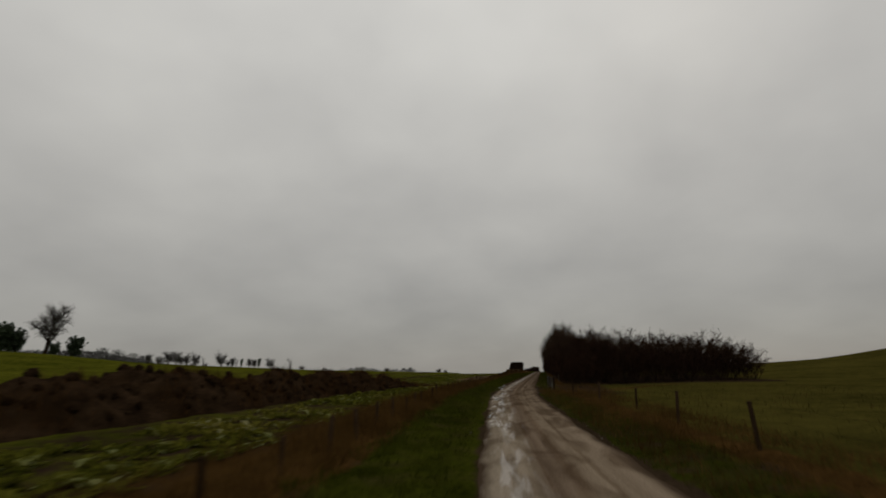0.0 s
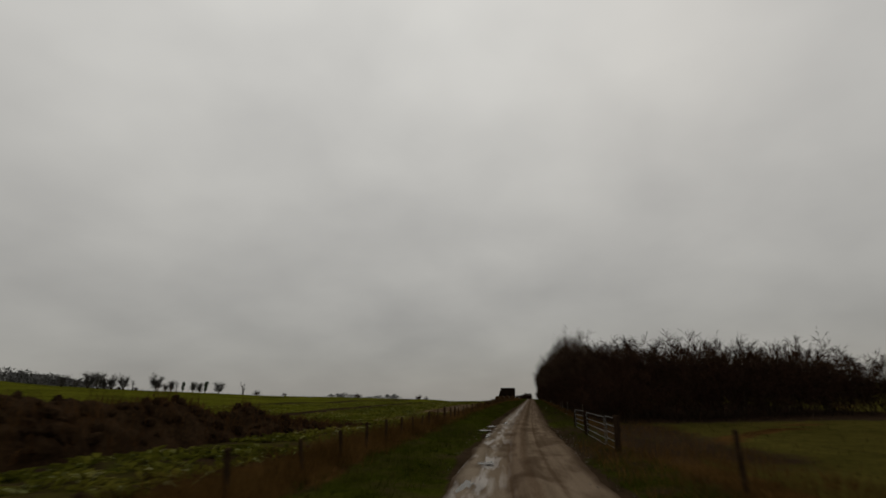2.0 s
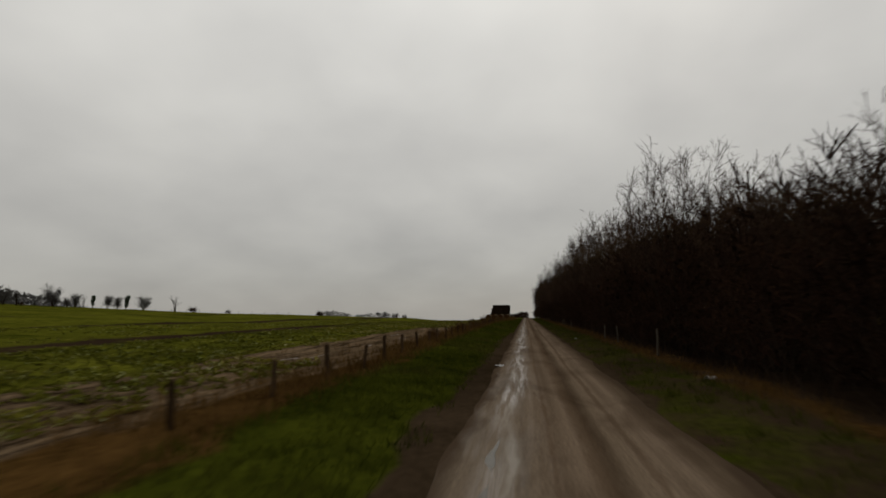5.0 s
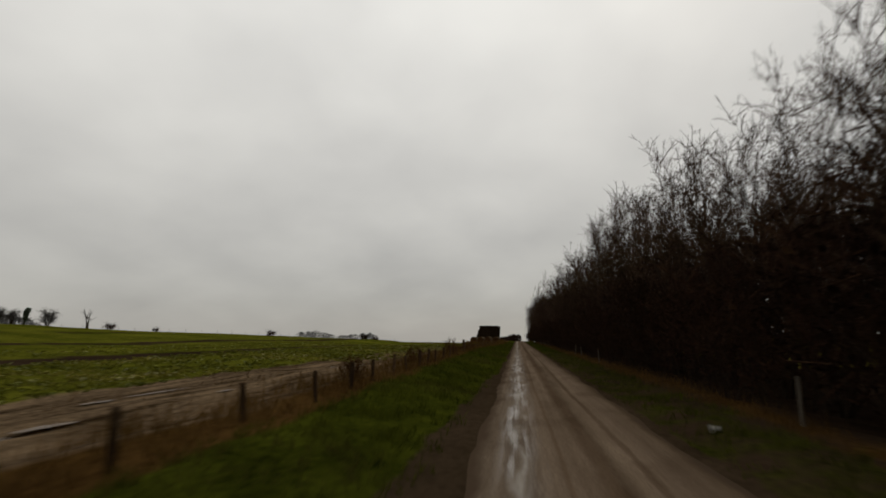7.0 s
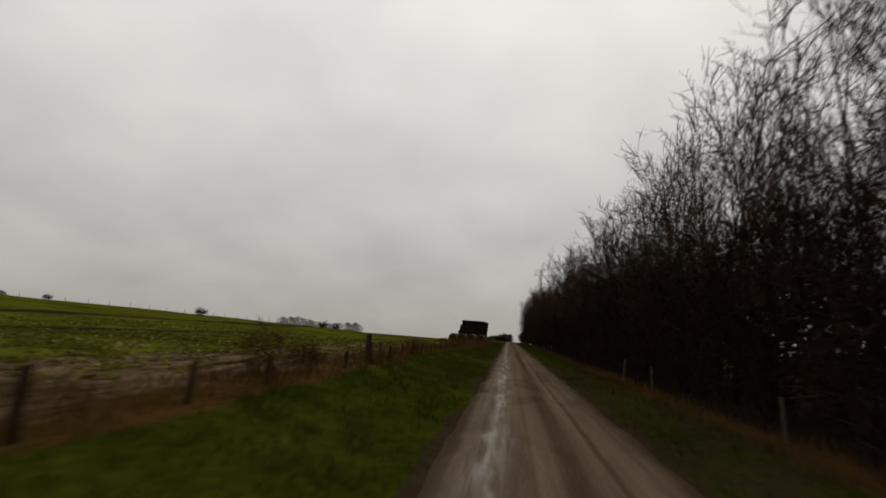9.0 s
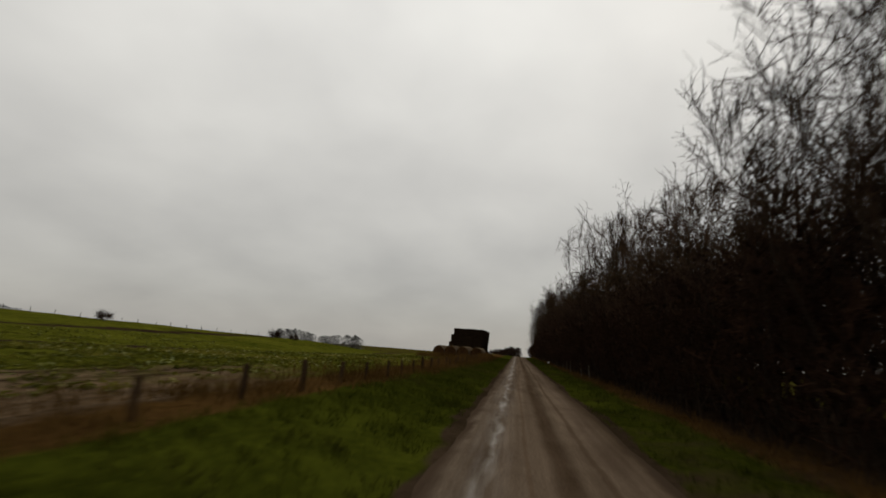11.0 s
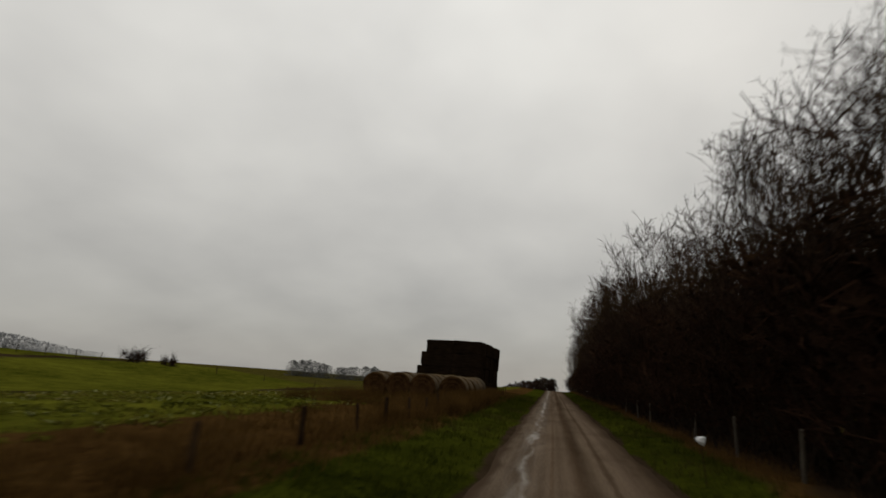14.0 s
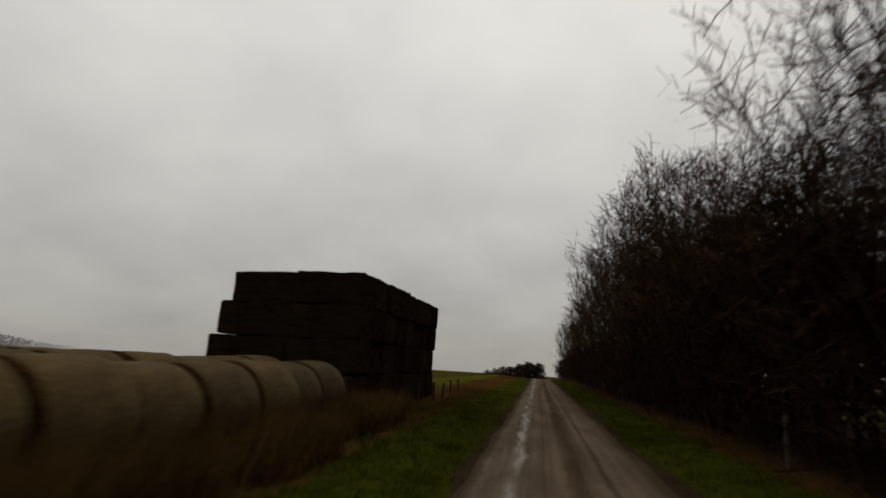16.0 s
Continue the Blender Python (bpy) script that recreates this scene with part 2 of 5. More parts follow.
M_CHALK = surface("chalk_stone", (0.035, 0.027, 0.019), (0.11, 0.09, 0.067), 7, 0.9, 0.4)
M_SLURRY = surface("wet_slurry", (0.05, 0.035, 0.022), (0.11, 0.08, 0.054), 4, 0.5, 0.3, gloss=0.12)
M_WATER = surface("puddle_water", (0.05, 0.042, 0.03), (0.07, 0.06, 0.045), 2, 0.25, 0.15, gloss=0.12)


def road_material():
    m = bpy.data.materials.new("chalk_gravel_track")
    m.use_nodes = True
    n, l = m.node_tree.nodes, m.node_tree.links
    b = n["Principled BSDF"]

    def noise_node(scale, stretch, detail=5, distortion=0.0):
        mp = n.new("ShaderNodeMapping")
        mp.inputs["Scale"].default_value = stretch
        l.new(flat.outputs[0], mp.inputs["Vector"])
        t = n.new("ShaderNodeTexNoise")
        t.inputs["Scale"].default_value, t.inputs["Detail"].default_value = scale, detail
        t.inputs["Distortion"].default_value = distortion
        l.new(mp.outputs[0], t.inputs["Vector"])
        return t.outputs["Fac"]

    def math_node(op, a, c=None):
        t = n.new("ShaderNodeMath")
        t.operation = op
        for i, v in enumerate((a, c)):
            if v is None:
                continue
            if isinstance(v, (int, float)):
                t.inputs[i].default_value = v
            else:
                l.new(v, t.inputs[i])
        return t.outputs[0]

    def ramp(v, stops):
        t = n.new("ShaderNodeValToRGB")
        e = t.color_ramp.elements
        for i, (p, c) in enumerate(stops):
            el = e[i] if i < 2 else e.new(p)
            el.position, el.color = p, (*c, 1) if len(c) == 3 else c
        l.new(v, t.inputs[0])
        return t.outputs[0]

    attr = n.new("ShaderNodeAttribute")
    attr.attribute_name = "across"
    uv = attr.outputs["Vector"]
    sep = n.new("ShaderNodeSeparateXYZ")
    l.new(uv, sep.inputs[0])
    flat = n.new("ShaderNodeCombineXYZ")
    l.new(sep.outputs["X"], flat.inputs["X"])
    l.new(sep.outputs["Y"], flat.inputs["Y"])
    wob = math_node("MULTIPLY", math_node("SUBTRACT", noise_node(0.5, (0.1, 0.8, 1), 5), 0.5), 0.32)
    x = math_node("ADD", sep.outputs["X"], wob)
    u = math_node("DIVIDE", math_node("ADD", x, 2.0), 4.4)
    lanes = ramp(u, [(0.0, (0.026, 0.016, 0.009)), (1.0, (0.045, 0.029, 0.017)), (0.19, (0.037, 0.024, 0.015)), (0.25, (0.096, 0.072, 0.050)), (0.55, (0.100, 0.072, 0.048)), (0.63, (0.063, 0.044, 0.028)), (0.68, (0.107, 0.078, 0.052)), (0.8, (0.104, 0.075, 0.051)), (0.90, (0.063, 0.044, 0.027))])
    pale = ramp(u, [(0.0, (0.05, 0.036, 0.022)), (1.0, (0.09, 0.066, 0.044)), (0.14, (0.10, 0.076, 0.052)), (0.2, (0.185, 0.152, 0.112)), (0.42, (0.178, 0.142, 0.102)), (0.5, (0.10, 0.071, 0.048)), (0.58, (0.140, 0.104, 0.072)), (0.68, (0.165, 0.127, 0.088)), (0.88, (0.155, 0.118, 0.082)), (0.95, (0.11, 0.08, 0.054))])
    chalky = n.new("ShaderNodeMapRange")
    chalky.inputs["From Min"].default_value, chalky.inputs["From Max"].default_value = 85, 40
    l.new(sep.outputs["Y"], chalky.inputs["Value"])
    both = n.new("ShaderNodeMix")
    both.data_type = "RGBA"
    l.new(ramp(math_node("DIVIDE", sep.outputs["Y"], 100.0), [(0.18, (1, 1, 1)), (0.85, (0, 0, 0)), (0.32, (0.5, 0.5, 0.5))]), both.inputs["Factor"])
    l.new(lanes, both.inputs[6])
    l.new(pale, both.inputs[7])
    mott = ramp(noise_node(1.0, (3.0, 0.05, 1), 5), [(0.32, (0.66, 0.64, 0.61)), (0.62, (1.02, 1.02, 1.02))])
    patch = ramp(noise_node(0.8, (1.3, 0.4, 1), 7, 0.8), [(0.38, (0.58, 0.54, 0.50)), (0.54, (1.08, 1.08, 1.08))])
    grit = ramp(noise_node(26, (1, 0.7, 1), 3), [(0.3, (0.75, 0.75, 0.75)), (0.75, (1.25, 1.25, 1.25))])
    c = both.outputs[2]
    fade = n.new("ShaderNodeMapRange")
    fade.inputs["To Min"].default_value, fade.inputs["To Max"].default_value = 0.4, 0.9
    l.new(chalky.outputs[0], fade.inputs["Value"])
    for f in (mott, patch, grit):
        t = n.new("ShaderNodeMix")
        t.data_type, t.blend_type = "RGBA", "MULTIPLY"
        t.inputs["Factor"].default_value = 1.0
        if f is patch:
            l.new(fade.outputs[0], t.inputs["Factor"])
        l.new(c, t.inputs[6])
        l.new(f, t.inputs[7])
        c = t.outputs[2]
    rim = n.new("ShaderNodeMapRange")
    rim.inputs["From Min"].default_value, rim.inputs["From Max"].default_value = 0.02, 0.24
    l.new(math_node("ADD", sep.outputs["Z"], math_node("MULTIPLY", math_node("SUBTRACT", noise_node(2.2, (1, 0.35, 1), 6), 0.5), math_node("SUBTRACT", 0.85, math_node("MULTIPLY", chalky.outputs[0], 0.45)))), rim.inputs["Value"])
    t = n.new("ShaderNodeMix")
    t.data_type = "RGBA"
    l.new(rim.outputs[0], t.inputs["Factor"])
    t.inputs[6].default_value = (0.040, 0.027, 0.017, 1)
    l.new(c, t.inputs[7])
    c = t.outputs[2]
    # thin dark wheel lines
    for at_x, thick, depth in ((1.18, 0.085, 0.68), (0.62, 0.18, 0.8), (0.12, 0.05, 0.85)):
        sway = math_node("MULTIPLY", math_node("SUBTRACT", noise_node(0.06, (0.02, 1, 1), 4), 0.5), 0.3)
        gap = math_node("ABSOLUTE", math_node("ADD", math_node("SUBTRACT", sep.outputs["X"], at_x), sway))
        line = n.new("ShaderNodeMapRange")
        line.inputs["From Min"].default_value, line.inputs["From Max"].default_value = thick, thick * 0.3
        l.new(math_node("ADD", gap, math_node("MULTIPLY", math_node("SUBTRACT", noise_node(5, (1, 0.3, 1), 5), 0.5), thick * 1.6)), line.inputs["Value"])
        t = n.new("ShaderNodeMix")
        t.data_type, t.blend_type = "RGBA", "MULTIPLY"
        l.new(line.outputs[0], t.inputs["Factor"])
        l.new(c, t.inputs[6])
        t.inputs[7].default_value = (depth, depth * 0.95, depth * 0.9, 1)
        c = t.outputs[2]
    # a crooked wet seam along the left wheel mark, sky sheen painted pale
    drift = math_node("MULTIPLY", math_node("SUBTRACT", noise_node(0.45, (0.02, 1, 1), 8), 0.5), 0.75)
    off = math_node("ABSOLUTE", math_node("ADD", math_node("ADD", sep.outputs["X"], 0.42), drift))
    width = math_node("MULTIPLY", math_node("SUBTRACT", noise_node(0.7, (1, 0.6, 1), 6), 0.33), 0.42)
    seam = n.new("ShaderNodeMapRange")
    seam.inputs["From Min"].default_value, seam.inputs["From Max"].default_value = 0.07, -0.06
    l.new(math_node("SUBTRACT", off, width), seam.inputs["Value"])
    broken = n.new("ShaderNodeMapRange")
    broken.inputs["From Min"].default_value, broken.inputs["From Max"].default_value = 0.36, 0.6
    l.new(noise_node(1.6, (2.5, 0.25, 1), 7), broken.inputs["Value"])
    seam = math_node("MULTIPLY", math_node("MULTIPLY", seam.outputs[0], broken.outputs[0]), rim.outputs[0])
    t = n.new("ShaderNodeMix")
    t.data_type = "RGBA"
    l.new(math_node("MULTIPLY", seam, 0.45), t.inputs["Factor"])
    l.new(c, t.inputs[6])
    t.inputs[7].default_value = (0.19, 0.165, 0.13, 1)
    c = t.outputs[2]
    damp = n.new("ShaderNodeMapRange")
    damp.inputs["From Min"].default_value, damp.inputs["From Max"].default_value = 0.52, 0.60
    l.new(noise_node(1.1, (2.6, 0.3, 1), 7, 0.5), damp.inputs["Value"])
    left = n.new("ShaderNodeMapRange")
    left.inputs["From Min"].default_value, left.inputs["From Max"].default_value = 0.25, -0.35
    l.new(sep.outputs["X"], left.inputs["Value"])
    pools = math_node("MULTIPLY", math_node("MULTIPLY", math_node("MULTIPLY", damp.outputs[0], 0.75), left.outputs[0]), math_node("MULTIPLY", chalky.outputs[0], rim.outputs[0]))
    sheen_x = ramp(u, [(0.0, (0, 0, 0)), (1.0, (0, 0, 0)), (0.27, (0, 0, 0)), (0.33, (1, 1, 1)), (0.39, (0.8, 0.8, 0.8)), (0.45, (0, 0, 0))])
    sheen_y = ramp(math_node("DIVIDE", sep.outputs["Y"], 200.0), [(0.26, (0, 0, 0)), (0.75, (0.12, 0.12, 0.12)), (0.36, (0.6, 0.6, 0.6)), (0.55, (0.5, 0.5, 0.5))])
    sheen = math_node("MULTIPLY", math_node("MULTIPLY", sheen_x, sheen_y), ramp(noise_node(1.4, (1.5, 0.2, 1), 6), [(0.38, (0.2, 0.2, 0.2)), (0.6, (1, 1, 1))]))
    sheen = math_node("MULTIPLY", sheen, ramp(noise_node(3.0, (3.0, 0.16, 1), 6), [(0.42, (0.25, 0.25, 0.25)), (0.56, (1.5, 1.5, 1.5))]))
    wet = math_node("MAXIMUM", math_node("MAXIMUM", math_node("MULTIPLY", seam, 0.5), sheen), pools)
    l.new(c, b.inputs["Base Color"])
    rough = n.new("ShaderNodeMapRange")
    rough.inputs["To Min"].default_value, rough.inputs["To Max"].default_value = 0.9, 0.22
    l.new(wet, rough.inputs["Value"])
    l.new(rough.outputs[0], b.inputs["Roughness"])
    l.new(math_node("MULTIPLY", wet, 0.3), b.inputs["Specular IOR Level"])
    bp = n.new("ShaderNodeBump")
    bp.inputs["Strength"].default_value, bp.inputs["Distance"].default_value = 0.55, 0.03
    l.new(math_node("ADD", noise_node(9, (1, 0.6, 1), 6), math_node("MULTIPLY", noise_node(1.6, (1, 0.4, 1), 4), 1.5)), bp.inputs["Height"])
    l.new(bp.outputs[0], b.inputs["Normal"])
    return m


M_ROAD = road_material()


# ---- builders ----
def mesh_of(name, verts, faces, mats, indices=None, smooth=False):
    me = bpy.data.meshes.new(name)
    verts = np.asarray(verts, dtype=np.float32).reshape(-1, 3)
    if isinstance(faces, np.ndarray):
        k = faces.shape[1]
        me.vertices.add(len(verts))
        me.vertices.foreach_set("co", verts.ravel())
        me.loops.add(faces.size)
        me.loops.foreach_set("vertex_index", faces.astype(np.int32).ravel())
        me.polygons.add(len(faces))
        me.polygons.foreach_set("loop_start", np.arange(0, faces.size, k, dtype=np.int32))
        me.update(calc_edges=True)
        me.validate()
    else:
        me.from_pydata(verts.tolist(), [], faces)
    for m in mats if isinstance(mats, (list, tuple)) else [mats]:
        me.materials.append(m)
    if indices is not None:
        me.polygons.foreach_set("material_index", np.asarray(indices, dtype=np.int32))
    if smooth:
        me.polygons.foreach_set("use_smooth", np.ones(len(me.polygons), dtype=bool))
    return me


def part(name, bm, material, parent, label=""):
    me = bpy.data.meshes.new(name)
    bm.to_mesh(me)
    bm.free()
    me.materials.append(material)
    return part_mesh(name, me, parent, label)


def part_mesh(name, me, parent, label=""):
    ob = new(name, me)
    ob.parent = parent
    if label:
        ob["label"] = label
    return ob


def step(a, b, v):
    s = np.clip((v - a) / (b - a), 0, 1)
    return s * s * (3 - 2 * s)


def lumps(x, y, size, seed):
    """Smooth value noise between -1 and 1."""
    r = np.random.RandomState(seed)
    g = r.rand(64, 64) * 2 - 1
    u, v = np.asarray(x) / size, np.asarray(y) / size
    i, j = np.floor(u).astype(int), np.floor(v).astype(int)
    fu, fv = u - i, v - j
    fu, fv = fu * fu * (3 - 2 * fu), fv * fv * (3 - 2 * fv)
    at = lambda a, b: g[a % 64, b % 64]
    return (at(i, j) * (1 - fu) + at(i + 1, j) * fu) * (1 - fv) + (at(i, j + 1) * (1 - fu) + at(i + 1, j + 1) * fu) * fv


# ---- the lie of the land ----
def centre(y):
    """How far the track stands to the right of the straight line: it bends in its first stretch."""
    return 0.0975 * np.log1p(np.exp(np.clip((40.3 - np.asarray(y, float)) / 6.3, -30, 30))) * 6.3


def margin(y):
    """How far the inner edge of the dead grass stands from its usual line."""
    return np.interp(y, (55, 85, 110, 145, 165, 190), (0.1, -0.25, -0.4, -0.4, 0.2, 0.55))


def height(x, y):
    x, y = np.asarray(x, float), np.asarray(y, float)
    xr = x - centre(y)
    d = np.clip(-xr - 6, 0, 260)
    z = 0.008 * d + 0.00024 * np.minimum(d, 170) ** 2
    z = z + 0.32 * step(-4.2, -6.5, xr) * step(130, 205, y) * step(26, 12, -xr) - 0.85 * np.exp(-(((xr + 25) / 12) ** 2)) * step(140, 210, y)
    z = z + np.interp(y, (50, 85, 110, 130, 150, 173, 190), (0, 0.2, 0.34, 0.4, 0.32, 0.08, 0)) * step(-1.8, -4.2, xr) * step(40, 9, -xr)
    r = np.clip(xr - 8, 0, 400)
    z = z + 0.012 * r + 0.0002 * np.minimum(r, 150) ** 2
    z = z + 0.10 * step(1.9, 3.0, np.abs(xr - 0.5)) * (1 - 0.9 * np.exp(-(((y - 48) / 8) ** 2)) * (xr > 0)) * (1 + 0.4 * lumps(x, y, 1.7, 3)) - 0.12 * step(5.5, 6.5, np.abs(xr))
    z = z - 0.05 * step(1.75, 1.35, np.abs(xr - 0.54))
    z = z + 0.05 * lumps(x, y, 0.8, 5) * step(2.2, 3.2, np.abs(xr - 0.5)) + 0.25 * lumps(x, y, 17, 6) * step(10, 40, np.abs(xr))
    z = z + 9 * np.exp(-(((x - 130) / 45) ** 2 + ((y - 130) / 45) ** 2)) + 2.4 * np.exp(-(((x + 140) / 26) ** 2 + ((y - 112) / 26) ** 2))
    # the land falls away behind the hedge line and behind the brow of the track
    line = 226 - 0.82 * np.clip(-xr - 38, 0, 400)
    over = np.clip(y - line, 0, 400) * step(-8, -30, xr)
    z = z - np.minimum(0.09 * over, 14 + z)
    brow = np.clip(y - 285, 0, 400) * (1 - step(-8, -30, xr))
    z = z - np.minimum(0.035 * brow, 10 + z)
    far = step(300, 900, np.hypot(x, y - 120))
    return z * (1 - far) - 9 * far - 0.022 * np.clip(np.hypot(x, y - 120) - 800, 0, 6000)


def spread(stops):
    out = []
    for (a, b, s) in stops:
        out.append(np.arange(a, b, s))
    return np.concatenate(out)


def build_ground():
    xs = spread([(-4500, -1000, 500), (-1000, -300, 70), (-300, -60, 10), (-60, -14, 2), (-14, -7, 0.6), (-7, 6.5, 0.25), (6.5, 14, 0.8), (14, 60, 3), (60, 300, 12), (300, 1000, 70), (1000, 4501, 500)])
    ys = spread([(-4500, -1000, 500), (-1000, -100, 75), (-100, -16, 6), (-16, 90, 0.8), (90, 235, 1.3), (235, 330, 2), (330, 600, 15), (600, 1200, 60), (1200, 5001, 500)])
    gx, gy = np.meshgrid(xs, ys)
    gz = height(gx, gy)
    nx, ny = len(xs), len(ys)
    idx = np.arange(nx * ny).reshape(ny, nx)
    faces = np.stack([idx[:-1, :-1], idx[:-1, 1:], idx[1:, 1:], idx[1:, :-1]], -1).reshape(-1, 4)
    me = mesh_of("ground", np.stack([gx, gy, gz], -1), faces, M_GROUND, smooth=True)
    xr = gx - centre(gy) + 0.15 * lumps(gx, gy, 1.1, 8) + 0.2 * lumps(gx, gy, 3.7, 9)

    def band(a, b, soft=0.35):
        return np.clip((xr - a) / soft + 0.5, 0, 1) * np.clip((b - xr) / soft + 0.5, 0, 1)

    def along(a, b, soft=4.0):
        return np.clip((gy - a) / soft + 0.5, 0, 1) * np.clip((b - gy) / soft + 0.5, 0, 1)

    near = along(-200, 330)
    trod = np.interp(gy, (40, 47, 52, 60, 86, 100), (4, 7.5, 10.8, 17.8, 33, 42))
    path = np.clip(1.3 - np.abs(gx - trod) / 0.9, 0, 1) * along(45, 95, 6)
    lanes = sum(band(-x - 0.9, -x + 0.9, 0.9) for x in (20.8, 22.8, 43, 45, 67, 69))
    litter = np.maximum.reduce([
        0.36 * band(-4.2, -1.2) * along(-30, 62, 14),
        0.42 * band(-4.2, -1.2) * along(28, 62, 14),
        0.47 * band(2.2, 4.6) * along(-30, 62, 14),
        # right verge before the wood: leaf litter plus tree shade in the colour
        0.56 * band(2.2, 4.8) * along(57, 150, 16),
        0.55 * band(-14.5, -6.4, 2) * along(-30, 60, 14),
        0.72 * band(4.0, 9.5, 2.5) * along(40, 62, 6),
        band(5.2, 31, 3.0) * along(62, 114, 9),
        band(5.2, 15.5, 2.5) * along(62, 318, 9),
        lanes * along(30, 260, 20),
    ])
    zones = {
        "crop": band(-200, -6.3, 0.8) * near,
        "verge": np.maximum(band(-4.5, 0, 0.5), band(0, 4.2, 0.6)) * near,
        "thatch": np.maximum.reduce([path, 0.3 * band(6, 11, 2) * along(38, 60, 6), band(-6.3, -3.9 + margin(gy), 0.6), band(4.2, 5.6, 0.8), band(-7.6, -6, 1) * along(-30, 62, 8), band(-8.5, -6, 1) * along(172, 205, 10), band(-16, -6, 2) * along(203, 232, 5)]) * near,
        "mud": np.maximum.reduce([band(-1.32, 2.38, 0.35), band(-1.75, 0, 0.35) * along(58, 108, 12), 0.62 * band(2.0, 4.8, 0.6) * along(40, 58, 5)]) * near,
        "ruts": band(-10.8, -5.5, 1.2) * along(60, 150, 30) * near,
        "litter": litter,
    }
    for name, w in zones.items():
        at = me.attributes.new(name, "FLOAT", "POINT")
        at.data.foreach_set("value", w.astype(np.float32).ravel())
    tagged(new("ground", me), "open winter farmland with grass verges, crop and mud", "ground", kind="structure")


def build_road():
    ys = spread([(-30, 90, 0.3), (90, 235, 0.5), (235, 400, 2)])
    xs = np.arange(-2.3, 2.71, 0.125)
    gx, gy = np.meshgrid(xs, ys)
    wide = 0.1 * np.exp(-((gy - 36) / 9) ** 2) - 0.06 * np.exp(-((gy - 50) / 8) ** 2)
    mid = gx - 0.54
    rut = -0.035 * np.exp(-((gx + 0.35) / 0.22) ** 2) - 0.03 * np.exp(-((gx - 1.25) / 0.25) ** 2)
    edge_l = 1.65 + 0.08 * lumps(gx, gy, 1.3, 12) + wide
    edge_r = 1.62 + 0.08 * lumps(gx, gy, 1.5, 13) + 0.27 * np.exp(-((gy - 46) / 5) ** 2)
    edge = np.where(mid < 0, edge_l, edge_r)
    gz = 0.045 - 0.012 * (mid / 1.6) ** 2 + rut + 0.012 * lumps(gx, gy, 0.6, 14) + 0.02 * lumps(gx, gy, 2.2, 15) - 0.22 * np.clip(np.abs(mid) - edge + 0.2, 0, 1)
    wx = gx + centre(gy)
    gz = gz + height(0.5 + centre(gy), gy) + 0.05
    idx = np.arange(gx.size).reshape(gx.shape)
    faces = np.stack([idx[:-1, :-1], idx[:-1, 1:], idx[1:, 1:], idx[1:, :-1]], -1).reshape(-1, 4)
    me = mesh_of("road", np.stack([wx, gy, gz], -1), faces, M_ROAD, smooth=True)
    at = me.attributes.new("across", "FLOAT_VECTOR", "POINT")
    at.data.foreach_set("vector", np.stack([gx, gy, edge - np.abs(mid)], -1).astype(np.float32).ravel())
    tagged(new("road", me), "wet pale chalk and gravel farm track with muddy ruts", "road", kind="structure")


build_ground()
build_road()


# ---- fences ----
def post_mesh(name, tall, thick, seed, mat, square=False):
    r = random.Random(seed)
    bm = bmesh.new()
    bmesh.ops.create_cone(bm, cap_ends=True, segments=4 if square else 9, radius1=thick, radius2=thick * 0.93, depth=tall + 0.3)
    bmesh.ops.translate(bm, verts=bm.verts, vec=(0, 0, tall / 2 - 0.15))
    top = [e for e in bm.edges if all(v.co.z > tall - 0.02 for v in e.verts)]
    bmesh.ops.bevel(bm, geom=top, offset=thick * 0.25, segments=1, affect="EDGES")
    bmesh.ops.subdivide_edges(bm, edges=[e for e in bm.edges if abs(e.verts[0].co.z - e.verts[1].co.z) > 0.5], cuts=3)
    for v in bm.verts:
        v.co.x += r.uniform(-0.1, 0.1) * thick
        v.co.y += r.uniform(-0.1, 0.1) * thick
        if v.co.z > tall - 0.01:
            v.co.z += v.co.x * 0.25
    me = bpy.data.meshes.new(name)
    bm.to_mesh(me)
    bm.free()
    me.materials.append(mat)
    return me


def wire_mesh(a, b, sag=0.03, thick=0.0016):
    pts = [(Vector(a).lerp(Vector(b), i / 4) - Vector((0, 0, sag * 4 * (i / 4) * (1 - i / 4)))) for i in range(5)]
    v, f = [], []
    for p in pts:
        for k in range(3):
            v.append((p.x + thick * math.cos(k * 2.094), p.y, p.z + thick * math.sin(k * 2.094)))
    for i in range(4):
        for k in range(3):
            f.append((i * 3 + k, i * 3 + (k + 1) % 3, i * 3 + 3 + (k + 1) % 3, i * 3 + 3 + k))
    return mesh_of("wire", v, f, M_WIRE)


